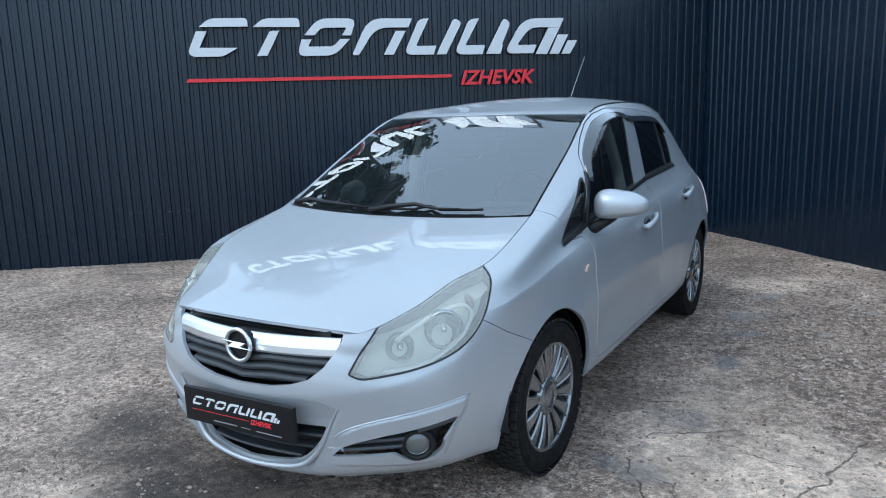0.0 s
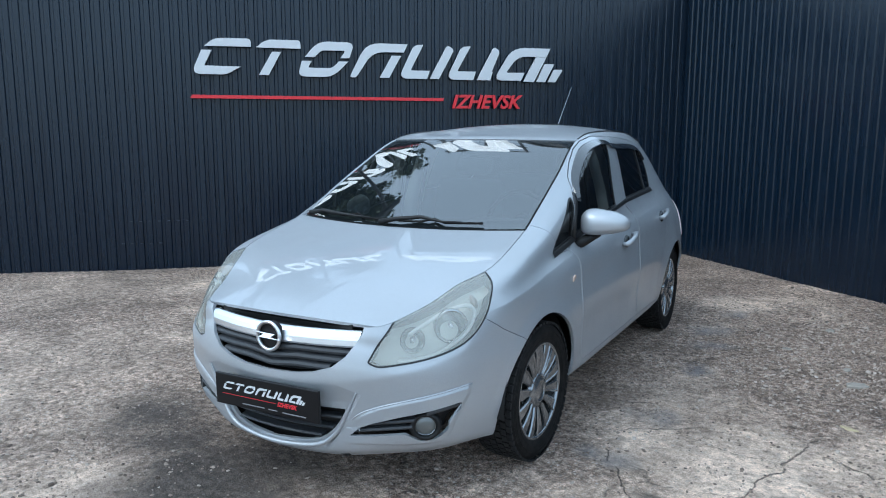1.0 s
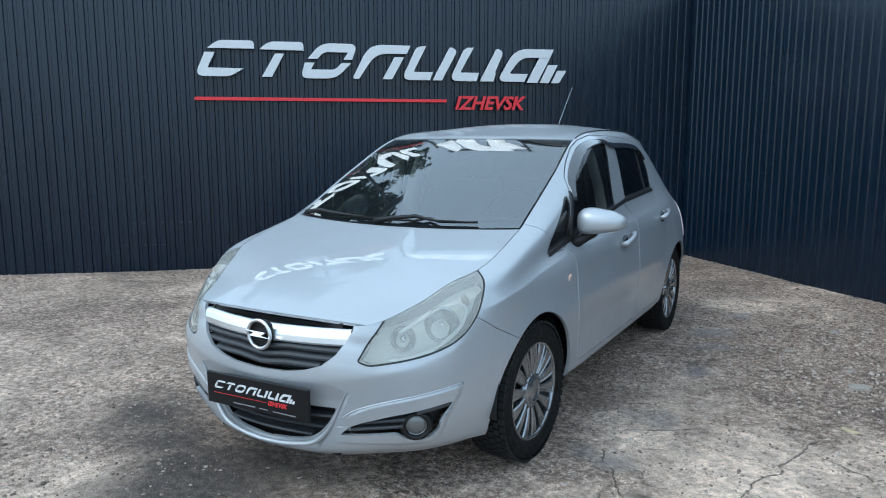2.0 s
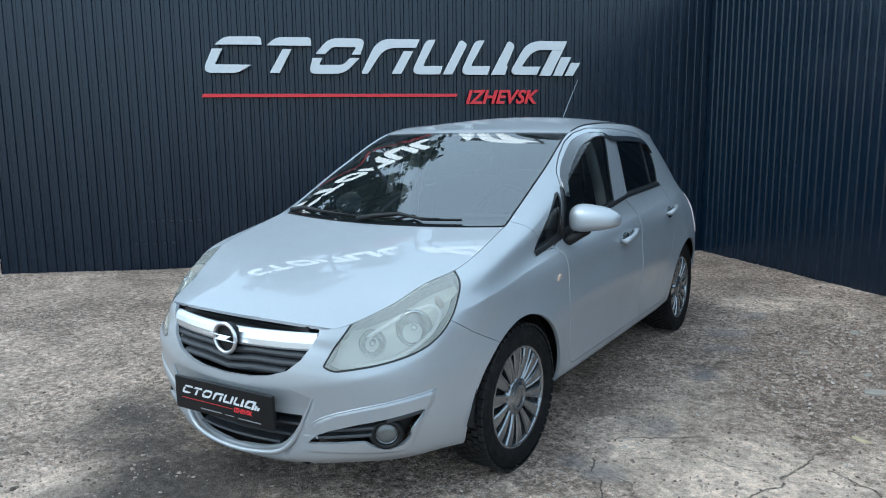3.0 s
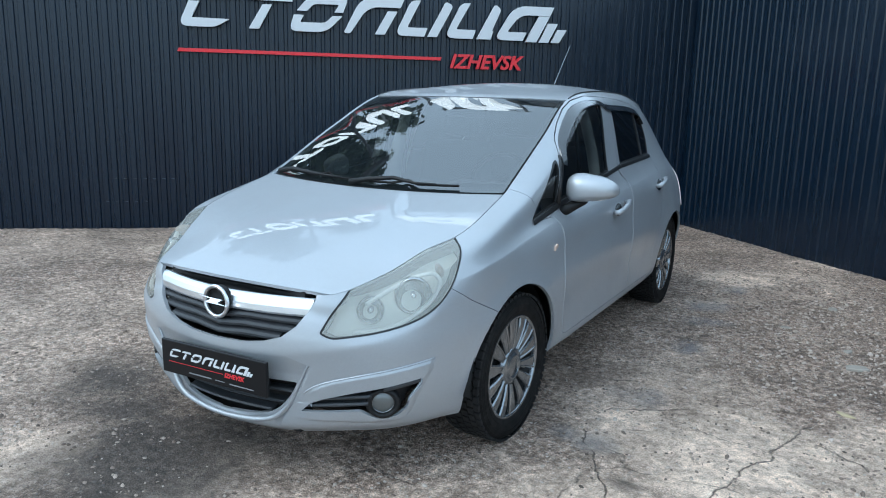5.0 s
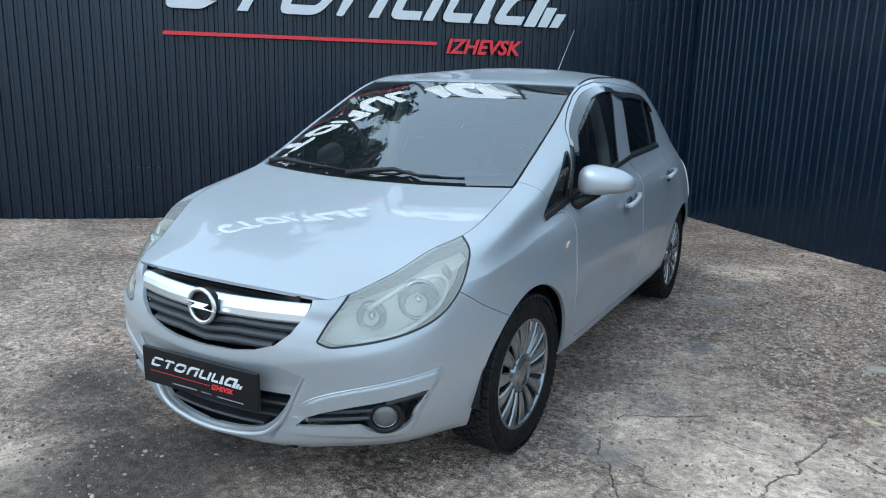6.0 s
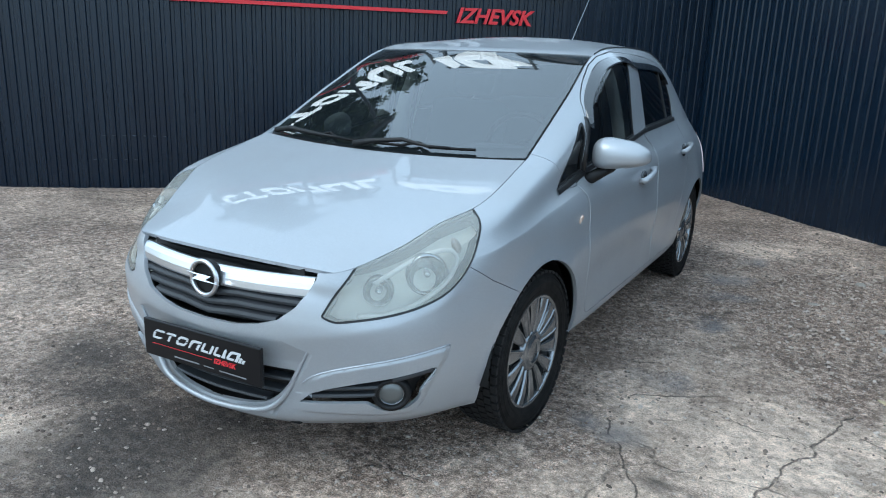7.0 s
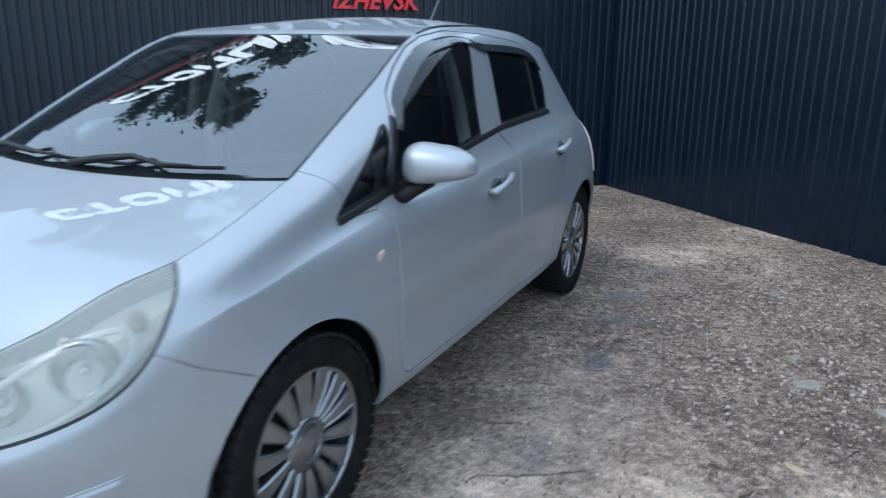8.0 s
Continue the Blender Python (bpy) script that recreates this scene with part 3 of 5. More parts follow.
def make_tree(x, y, height, radius, seed, leaves):
    """A tall tree: tapered trunk, rising limbs, and a crown of many separate leaves with gaps."""
    rng = random.Random(seed)
    tree = thing("tree", "tall dark green leafy tree behind the wall", "tree", "trees behind the wall", at=pose(x, y, 0))
    bm = bmesh.new()
    tube(bm, [(0, 0, -.1), (.05, .03, height * .3), (-.04, .06, height * .6), (.02, 0, height * .95)], [.20, .15, .09, .02], 10)
    limbs = []
    for k in range(34):
        z = height * (.22 + .75 * k / 34)
        a = k * 2.4 + rng.uniform(-.4, .4)
        reach = radius * (1.05 - .85 * max(0, z / height - .3) / .7) * rng.uniform(.6, 1.1)
        tip = Vector((math.cos(a) * reach, math.sin(a) * reach, z + reach * .25))
        limbs.append((Vector((0, 0, z)), tip))
        tube(bm, [(0, 0, z), Vector((0, 0, z)).lerp(tip, .55) + Vector((0, 0, reach * .12)), tip], [.035, .02, .006], 5)
    part("trunk", bm, M_BARK, tree)
    verts, faces = [], []
    for _ in range(leaves):
        a, b = rng.choice(limbs)
        c = a.lerp(b, rng.uniform(.25, 1.08)) + Vector((rng.gauss(0, .32), rng.gauss(0, .32), rng.gauss(-.08, .25)))
        q = Euler((rng.uniform(0, 6.3), rng.uniform(0, 6.3), rng.uniform(0, 6.3))).to_matrix()
        w, h = rng.uniform(.06, .12), rng.uniform(.15, .28)
        o = len(verts)
        for p in ((-h, 0, 0), (-.2 * h, -w, .015), (-.2 * h, w, .015), (h, 0, -.01)):
            verts.append(c + q @ Vector(p))
        faces += [(o, o + 1, o + 2), (o + 1, o + 3, o + 2)]
    crown = data_part("crown", verts, faces, M_LEAF, tree)
    return tree


for x, y, h, r, seed, leaves in ((-14.2, 8.9, 19.6, 2.9, 3, 15000), (-9.8, 9.7, 12.9, 1.4, 5, 2400)):
    make_tree(x, y, h, r, seed, leaves)
roof_lamp = thing("roof_lamp", "floodlight on a slanting steel arm fixed to a roof edge", "floodlight", at=pose(-5.93, 4.95, ROOF_HEIGHT))
bm = bmesh.new()
tube(bm, [(0, .25, -.25), (0, 0, .05), (.39, -.68, .85), (.78, -1.35, 1.65)], [.05, .05, .045, .04], 8)
part("arm", bm, M_POLE, roof_lamp)
bm = bmesh.new()
box(bm, (-.36, -.13, -.07), (.36, .13, .07), .04, Matrix.Translation((.80, -1.40, 1.70)) @ pose(0, 0, 0, 20, 0, 40))
part("lamp_head", bm, M_POLE, roof_lamp)
# what lies beyond the wall's free end
tagged(part("far_building", (lambda b: (box(b, (-26, -2, 0), (-20, 30, 5)), b)[1])(bmesh.new()), M_LINING), "pale plain building beyond the yard wall", "building", kind="structure")


# ---- the car: one smooth skin, later cut into its panels ----
# Sections of the left half from the bottom edge up to the bonnet or roof edge, going round from the nose to the tail.
NET = []


def section(*pts):
    NET.append([Vector(p) for p in pts])


section((0, -.80, .192), (0, -.838, .232), (0, -.842, .33), (0, -.852, .45), (0, -.857, .545), (0, -.85, .60), (0, -.838, .65), (0, -.825, .685), (0, -.81, .71), (0, -.79, .735))
section((.25, -.76, .192), (.25, -.805, .232), (.25, -.815, .33), (.25, -.828, .45), (.25, -.835, .545), (.25, -.828, .60), (.25, -.817, .645), (.25, -.803, .68), (.25, -.79, .705), (.25, -.7715, .728))
section((.43, -.68, .204), (.44, -.725, .245), (.45, -.748, .34), (.45, -.765, .45), (.45, -.772, .54), (.449, -.768, .585), (.447, -.76, .62), (.444, -.75, .65), (.44, -.745, .688), (.43, -.735, .721))
section((.58, -.57, .21), (.595, -.62, .252), (.61, -.648, .345), (.618, -.66, .45), (.62, -.66, .54), (.613, -.65, .595), (.60, -.635, .645), (.588, -.615, .697), (.572, -.59, .736), (.527, -.556, .771))
section((.68, -.42, .218), (.695, -.45, .252), (.715, -.47, .345), (.725, -.475, .45), (.728, -.475, .55), (.722, -.47, .62), (.715, -.46, .70), (.697, -.432, .772), (.670, -.41, .815), (.592, -.40, .837))
section((.765, -.2, .215), (.775, -.2, .265), (.787, -.21, .36), (.793, -.21, .47), (.795, -.215, .56), (.788, -.22, .65), (.78, -.22, .74), (.766, -.22, .81), (.738, -.22, .873), (.661, -.22, .892))
section((.775, .15, .25), (.80, .15, .28), (.815, .15, .37), (.822, .15, .48), (.822, .15, .58), (.808, .15, .675), (.790, .15, .782), (.753, .15, .866), (.729, .155, .954), (.645, .160, .999))
section((.775, .6, .268), (.80, .6, .285), (.816, .6, .38), (.823, .6, .5), (.82, .6, .6), (.806, .6, .70), (.791, .6, .815), (.733, .6, .918), (.727, .6, 1.108), (.624, .6, 1.220))
section((.775, 1.0, .268), (.80, 1.0, .285), (.816, 1.0, .38), (.825, 1.0, .5), (.822, 1.0, .62), (.808, 1.0, .73), (.794, 1.0, .845), (.741, 1.0, .960), (.695, 1.0, 1.280), (.582, 1.0, 1.394))
section((.775, 1.5, .268), (.80, 1.5, .285), (.816, 1.5, .38), (.825, 1.5, .5), (.823, 1.5, .62), (.810, 1.5, .74), (.796, 1.5, .866), (.739, 1.5, 1.0), (.646, 1.5, 1.352), (.55, 1.5, 1.437))
section((.775, 2.1, .265), (.80, 2.1, .285), (.818, 2.1, .38), (.828, 2.1, .5), (.830, 2.1, .62), (.822, 2.1, .73), (.802, 2.1, .878), (.721, 2.1, 1.025), (.605, 2.1, 1.335), (.525, 2.1, 1.43))
section((.76, 2.55, .24), (.79, 2.55, .28), (.815, 2.55, .38), (.828, 2.55, .5), (.832, 2.55, .62), (.822, 2.55, .74), (.785, 2.55, .88), (.695, 2.55, 1.04), (.585, 2.52, 1.27), (.49, 2.52, 1.39))
section((.69, 2.85, .25), (.73, 2.88, .3), (.755, 2.91, .4), (.765, 2.92, .5), (.765, 2.92, .62), (.755, 2.9, .74), (.725, 2.87, .87), (.65, 2.83, 1.0), (.55, 2.77, 1.2), (.46, 2.78, 1.355))
section((.42, 3.02, .25), (.43, 3.06, .3), (.44, 3.10, .4), (.44, 3.11, .5), (.44, 3.10, .62), (.44, 3.07, .76), (.43, 3.05, .87), (.42, 3.0, .99), (.40, 2.95, 1.2), (.38, 2.88, 1.365))
section((0, 3.06, .25), (0, 3.10, .3), (0, 3.13, .4), (0, 3.135, .5), (0, 3.13, .62), (0, 3.1, .76), (0, 3.07, .88), (0, 3.03, 1.02), (0, 2.97, 1.2), (0, 2.92, 1.38))
# The middle line of bonnet, windscreen and roof, one point for each section from the third on.
SPINE = [Vector((0, y, z)) for y, z in ((-.79, .735), (-.62, .805), (-.45, .86), (-.27, .908), (.05, .985), (.47, 1.202), (.93, 1.405), (1.5, 1.477), (2.1, 1.476), (2.6, 1.444), (2.92, 1.38))]
NU, NT = 16, 16
BELOW, ABOVE = 46, 22          # lines of the skin below and above the shoulder crease


def glide(p, n, breaks=(), first=None, last=None):
    """Points along a smooth line through p, n to each stretch, with corners at breaks."""
    out = []
    for i in range(len(p) - 1):
        a, b = p[i], p[i + 1]
        if i == 0:
            z = first if first is not None else a * 2 - b
        else:
            z = a * 2 - b if i in breaks else p[i - 1]
        if i + 2 >= len(p):
            c = last if last is not None else b * 2 - a
        else:
            c = b * 2 - a if i + 1 in breaks else p[i + 2]
        for k in range(n):
            t = k / n
            out.append(0.5 * (2 * a + (b - z) * t + (2 * z - 5 * a + 4 * b - c) * t * t + (3 * a - z - 3 * b + c) * t ** 3))
    return out + [p[-1].copy()]


def mirror_x(v):
    return Vector((-v[0], v[1], v[2]))


LINES = []
for r in range(10):
    row = [s[r] for s in NET]
    LINES.append(glide(row, NU, (6,) if r >= 8 else (), mirror_x(row[1]), mirror_x(row[-2])))


def between(x, lo, hi):
    """0 below lo, 1 above hi, a soft rise between."""
    t = max(0.0, min(1.0, (x - lo) / (hi - lo)))
    return t * t * (3 - 2 * t)


CREASE = [(-.40, .745), (-.336, .757), (-.252, .778), (.037, .813), (.418, .848), (.847, .869), (1.382, .897), (1.995, .932), (2.9, .975)]


NOSE_CREASE = [(0, .495), (.2, .504), (.33, .519), (.45, .537), (.52, .551), (.60, .574), (.68, .612), (.72, .65)]


def crease_height(y):
    return float(np.interp(y, [p[0] for p in CREASE], [p[1] for p in CREASE]))


SIDE = []                                                                              # SIDE[i][j]
for i in range(len(LINES[0])):
    dense = glide([LINES[r][i] for r in range(10)], 20)
    y = dense[128].y
    here = between(y, -.62, -.40) * (1 - between(y, 2.62, 2.9))
    zc = crease_height(y)
    at = 6.6
    for k in range(100, 165):
        if dense[k].z <= zc < dense[k + 1].z:
            at = k / 20 + (zc - dense[k].z) / (dense[k + 1].z - dense[k].z) / 20
    at = 6.6 + (at - 6.6) * here
    steps = [at * k / BELOW for k in range(BELOW)] + [at + (9 - at) * (k / ABOVE) ** 1.5 for k in range(ABOVE + 1)]
    line = []
    for p in steps:
        k = min(int(p * 20), 179)
        line.append(dense[k].lerp(dense[k + 1], p * 20 - k))
    SIDE.append(line)


def swell(p):
    """How far the flank stands out at a point: shoulder crease, wheel-arch flares, hollow door bottoms and sill."""
    here = between(p.y, -.48, -.26) * (1 - between(p.y, 2.62, 2.9))
    u = p.z - crease_height(p.y)
    size = .012 - .0065 * between(p.y, .2, 1.2)
    d = here * size * (math.exp(-u / .030) if u > 0 else math.exp(u / .13))
    for cy in (0.0, 2.511):
        r = math.hypot(p.y - cy, p.z - .305)
        d += .007 * (1 - between(r, .352, .425)) * between(p.z, .25, .38) * (1 - .45 * between(abs(p.y - cy), .25, .36))
    nose = 1 - between(p.y, -.54, -.40)
    if nose > 0:
        u = p.z - float(np.interp(p.x, [q[0] for q in NOSE_CREASE], [q[1] for q in NOSE_CREASE]))
        d += nose * .008 * math.exp(-(math.hypot(u, .006) - .006) / (.05 if u > 0 else .06))
    door = between(p.y, .36, .62) * (1 - between(p.y, 1.9, 2.2))
    d -= door * .013 * math.exp(-((p.z - .475) / .085) ** 2)
    d += door * .007 * (1 - between(p.z, .30, .37))
    return d


moved = []
for i, line in enumerate(SIDE):
    a, c = SIDE[max(i - 1, 0)], SIDE[min(i + 1, len(SIDE) - 1)]
    row = []
    for j, p in enumerate(line):
        out = (c[j] - a[j]).cross(line[min(j + 1, len(line) - 1)] - line[max(j - 1, 0)])
        if p.x < 1e-6:
            out.x = 0
        row.append(p + out.normalized() * swell(p))
    moved.append(row)
SIDE = moved
EDGE = LINES[9][2 * NU:12 * NU + 1]
MID = glide(SPINE, NU, (4, 6))
TOP = [[Vector((e.x * t, c.y + (e.y - c.y) * t ** 2, c.z + (e.z - c.z) * t ** 2.2)) for t in [k / NT for k in range(NT + 1)]] for c, e in zip(MID, EDGE)]


def sheet(grid, flip=False):
    bm = bmesh.new()
    vs = [[bm.verts.new(p) for p in line] for line in grid]
    for a, b in zip(vs, vs[1:]):
        for k in range(len(a) - 1):
            q = (a[k], b[k], b[k + 1], a[k + 1])
            bm.faces.new(q[::-1] if flip else q)
    bm.normal_update()
    return bm


def skin_sheet(grid, flip=False):
    """A sheet that remembers its own smooth normals, so that its pieces shade as one."""
    bm = sheet(grid, flip)
    lay = bm.verts.layers.float_vector.new("n")
    for v in bm.verts:
        v[lay] = v.normal
        if abs(v.co.x) < 1e-5:
            v[lay] = Vector((0, v.normal.y, v.normal.z)).normalized()
    return bm


def offset_outline(poly, d):
    """Moves a 2D outline outwards by d."""
    area = sum(p[0] * q[1] - q[0] * p[1] for p, q in zip(poly, poly[1:] + poly[:1]))
    s, out, n = (1 if area > 0 else -1), [], len(poly)
    for i in range(n):
        a, p, b = Vector(poly[i - 1]), Vector(poly[i]), Vector(poly[(i + 1) % n])
        u, w = (p - a).normalized(), (b - p).normalized()
        n1, n2 = Vector((u.y, -u.x)) * s, Vector((w.y, -w.x)) * s
        m = n1 + n2
        out.append(p + m * (d / max(0.4, m.dot(n1))))
    return out


def inside(poly, x, y):
    hit = False
    for (x1, y1), (x2, y2) in zip(poly, poly[1:] + poly[:1]):
        if (y1 > y) != (y2 > y) and x < (x2 - x1) * (y - y1) / (y2 - y1) + x1:
            hit = not hit
    return hit


SIDE_VIEW = (Vector((0, 1, 0)), Vector((0, 0, 1)), Vector((1, 0, 0)))      # two axes of the drawing and the way towards the viewer
FRONT_VIEW = (Vector((1, 0, 0)), Vector((0, 0, 1)), Vector((0, -1, 0)))
LAMP_VIEW = (Vector((.8, .6, 0)), Vector((0, 0, 1)), Vector((.6, -.8, 0)))


def cut(bm, poly, view):
    """Scores the sheet along a drawn outline."""
    e1, e2, eye = view
    ends = [(min(p[k] for p in poly) - .01, max(p[k] for p in poly) + .01) for k in (0, 1)]

    def spans(faces):
        out = []
        for f in faces:
            a = [v.co.dot(e1) for v in f.verts]
            b = [v.co.dot(e2) for v in f.verts]
            a0, a1, b0, b1 = min(a), max(a), min(b), max(b)
            if a1 >= ends[0][0] and a0 <= ends[0][1] and b1 >= ends[1][0] and b0 <= ends[1][1]:
                out.append((f, a0, a1, b0, b1))
        return out
    near = spans(f for f in bm.faces if f.normal.dot(eye) >= -0.05)
    for p, q in zip(poly, poly[1:] + poly[:1]):
        p, q = Vector(p), Vector(q)
        x0, x1, y0, y1 = min(p.x, q.x) - 1e-4, max(p.x, q.x) + 1e-4, min(p.y, q.y) - 1e-4, max(p.y, q.y) + 1e-4
        fs, rest = [], []
        for e in near:
            if e[2] >= x0 and e[1] <= x1 and e[4] >= y0 and e[3] <= y1:
                fs.append(e[0])
            else:
                rest.append(e)
        if not fs:
            continue
        d = q - p
        no = (e1 * -d.y + e2 * d.x).normalized()
        geom = fs + list({e for f in fs for e in f.edges}) + list({v for f in fs for v in f.verts})
        made = bmesh.ops.bisect_plane(bm, geom=geom, dist=1e-5, plane_co=e1 * p.x + e2 * p.y, plane_no=no)
        near = [e for e in rest if e[0].is_valid] + spans(g for g in made["geom"] if isinstance(g, bmesh.types.BMFace))


def within(poly, view):
    e1, e2, eye = view

    def test(f):
        c = f.calc_center_median()
        return f.normal.dot(eye) > -0.05 and inside(poly, c.dot(e1), c.dot(e2))
    return test


def lift_out(bm, test):
    """Moves the faces that pass the test into a sheet of their own."""
    lay = bm.verts.layers.float_vector["n"]
    out = bmesh.new()
    lay2 = out.verts.layers.float_vector.new("n")
    fs, m = [f for f in bm.faces if test(f)], {}
    for f in fs:
        for v in f.verts:
            if v not in m:
                w = out.verts.new(v.co)
                w[lay2] = v[lay]
                m[v] = w
        out.faces.new([m[v] for v in f.verts])
    bmesh.ops.delete(bm, geom=fs, context="FACES")
    out.normal_update()
    return out


def copy_sheet(bm):
    lay = bm.verts.layers.float_vector["n"]
    out = bmesh.new()
    lay2 = out.verts.layers.float_vector.new("n")
    m = {}
    for v in bm.verts:
        m[v] = out.verts.new(v.co)
        m[v][lay2] = v[lay]
    for f in bm.faces:
        out.faces.new([m[v] for v in f.verts])
    out.normal_update()
    return out


def panel(name, sheets, material, parent, sides=(1,), inset=0.0, flange=0.014, label="", back=None):
    """One mesh from sheets of the left half, on the sides asked for (both: the halves joined), with turned-in edges."""
    verts, normals, faces, slots = [], [], [], []
    for bm in sheets:
        lay = bm.verts.layers.float_vector["n"]
        for sx in sides:
            idx = {}

            def add(co, n):
                verts.append((co.x * sx, co.y, co.z))
                normals.append((n.x * sx, n.y, n.z))
                return len(verts) - 1
            for v in bm.verts:
                if v.link_faces:
                    n = Vector(v[lay]).normalized()
                    idx[v] = add(v.co - n * inset, n)
            for f in bm.faces:
                q = [idx[v] for v in f.verts]
                faces.append(q if sx > 0 else q[::-1])
            if flange:
                for e in bm.edges:
                    if len(e.link_faces) != 1 or max(abs(v.co.x) for v in e.verts) < 1e-5:
                        continue
                    f = e.link_faces[0]
                    a, b = e.verts
                    out = (f.normal.cross(b.co - a.co)).normalized()
                    if out.dot(f.calc_center_median() - a.co) > 0:
                        out = -out
                    na, nb = Vector(a[lay]).normalized(), Vector(b[lay]).normalized()
                    q = [add(a.co - na * inset, out), add(b.co - nb * inset, out), add(b.co - nb * (inset + flange) , out), add(a.co - na * (inset + flange), out)]
                    loop = [l for l in f.loops if l.edge == e][0]
                    if loop.vert == a:
                        q = q[::-1]
                    faces.append(q if sx > 0 else q[::-1])
    return data_part(name, verts, faces, material, parent, label, True, normals)


car = thing("car", "silver five-door hatchback with wheel covers, parked on worn asphalt", "car")
BOTH, LEFT, RIGHT = (1, -1), (1,), (-1,)
GAP = 0.0018
skin = skin_sheet(SIDE)
from mathutils.bvhtree import BVHTree
skin_tree = BVHTree.FromBMesh(skin)


def skin_y(x, z):
    """How far forward the nose lies at a width and a height."""
    hit = skin_tree.ray_cast(Vector((abs(x), -3, z)), Vector((0, 1, 0)))
    return hit[0].y if hit[0] else -0.7


def arc(cy, cz, r, a0, a1, n):
    return [(cy + r * math.cos(radians(a0 + (a1 - a0) * k / n)), cz + r * math.sin(radians(a0 + (a1 - a0) * k / n))) for k in range(n + 1)]


HEADLIGHT = rounded([(-.142, .592), (-.10, .574), (.06, .596), (.15, .614), (.225, .638), (.285, .675), (.33, .73), (.355, .79), (.3665, .83), (.366, .856), (.352, .876), (.335, .95), (0, .95), (-.03, .745), (-.10, .66)], [.012, .02, .05, .04, .04, .04, .04, .04, .015, .012, .01, 0, 0, .01, .03], 3)
GRILLE = [(0, .50), (0, .527), (.13, .532), (.21, .545), (.285, .570), (.335, .612), (.365, .66), (.384, .70), (.384, .80), (-.1, .80), (-.1, .50)][1:9] + [(-.02, .80), (-.02, .527)]
INTAKE = rounded([(-.02, .40), (.327, .40), (.30, .352), (.265, .308), (.222, .272), (.15, .252), (-.02, .24)], [0, .012, .02, .03, .04, .05, 0], 3)
FOG = rounded([(.335, .298), (.43, .303), (.53, .312), (.548, .294), (.575, .280), (.615, .284), (.648, .316), (.655, .348), (.668, .372), (.683, .392), (.688, .424), (.52, .386), (.42, .356), (.37, .333)], [0, 0, .01, .015, .015, .02, .02, .006, .006, .006, .01, 0, .01, .01], 3)
WING = [(.33, .345), (.352, .375), (.40, .405), (.451, .428), (.53, .450), (.603, .466), (.66, .477), (.714, .487), (.708, .445), (.693, .40), (.672, .345), (.655, .30), (.622, .262), (.54, .258), (.43, .262), (.33, .258), (.285, .252), (.305, .282)]
ARCH_R = 0.352
ARCHES = [arc(cy, .305, ARCH_R, -60, 240, 40) for cy in (0.0, 2.511)]
FRONT_GLASS = rounded([(.548, .922), (1.27, 1.012), (1.262, 1.21), (1.315, 1.374), (1.19, 1.392), (1.0, 1.366), (.87, 1.325), (.75, 1.26), (.645, 1.19), (.578, 1.118)], [.01, .01, .1, .015, .04, .04, .03, .03, .03, .02], 3)
QUARTER_GLASS = rounded([(.212, .883), (.525, .917), (.545, 1.118), (.515, 1.110), (.365, 1.0), (.25, .915)], [.012, .006, .008, .02, .05, .04], 3)
REAR_GLASS = rounded([(1.492, 1.036), (1.80, 1.045), (2.178, 1.056), (2.245, 1.14), (2.262, 1.21), (2.235, 1.295), (2.09, 1.336), (1.80, 1.353), (1.50, 1.352)], [.01, .02, .012, .05, .04, .05, .08, .1, .012], 3)
FRONT_DOOR = rounded([(.50, .315), (.467, .36), (.458, .60), (.470, .74), (.462, .83), (.425, .880), (.535, .905), (.568, 1.115), (.64, 1.205), (.75, 1.28), (.87, 1.345), (1.0, 1.385), (1.2, 1.410), (1.445, 1.408), (1.455, 1.20), (1.44, 1.0), (1.525, .945), (1.538, .87), (1.530, .60), (1.52, .315)], [.03, .05, .05, .03, .03, .005, .01, .02, .03, .03, .03, .03, .03, .02, .05, .03, .04, .02, .05, .02], 3)
REAR_DOOR = rounded([(1.531, .315), (1.541, .60), (1.549, .87), (1.535, .95), (1.452, 1.0), (1.466, 1.20), (1.456, 1.408), (1.8, 1.392), (2.10, 1.372), (2.265, 1.315), (2.295, 1.21), (2.27, 1.10), (2.225, .95), (2.18, .72), (2.10, .60), (2.05, .45), (2.03, .315)], [.02, .05, .02, .04, .03, .05, .02, .05, .05, .04, .04, .04, .05, .05, .05, .05, .02], 3)
NOSE = [(-1.2, .05), (-1.2, .80), (-.56, .80), (-.45, .735), (-.346, .665), (-.215, .600), (-.16, .55), (-.1, .30), (-.1, .05)]
TAIL = [(2.72, .05), (2.72, .40), (2.80, .545), (2.86, .66), (3.4, .68), (3.4, .05)]
TAIL_LAMP = rounded([(2.795, .66), (2.95, .66), (3.0, .76), (2.92, .94), (2.83, .96), (2.80, .82)], .03, 3)
FENDER = [(-.7, .10), (-.7, .95), (-.3, .97), (.16, 1.03), (.205, 1.0), (.285, .915), (.25, .874), (.418, .873), (.453, .832), (.461, .74), (.449, .60), (.458, .36), (.478, .31), (.45, .10)]

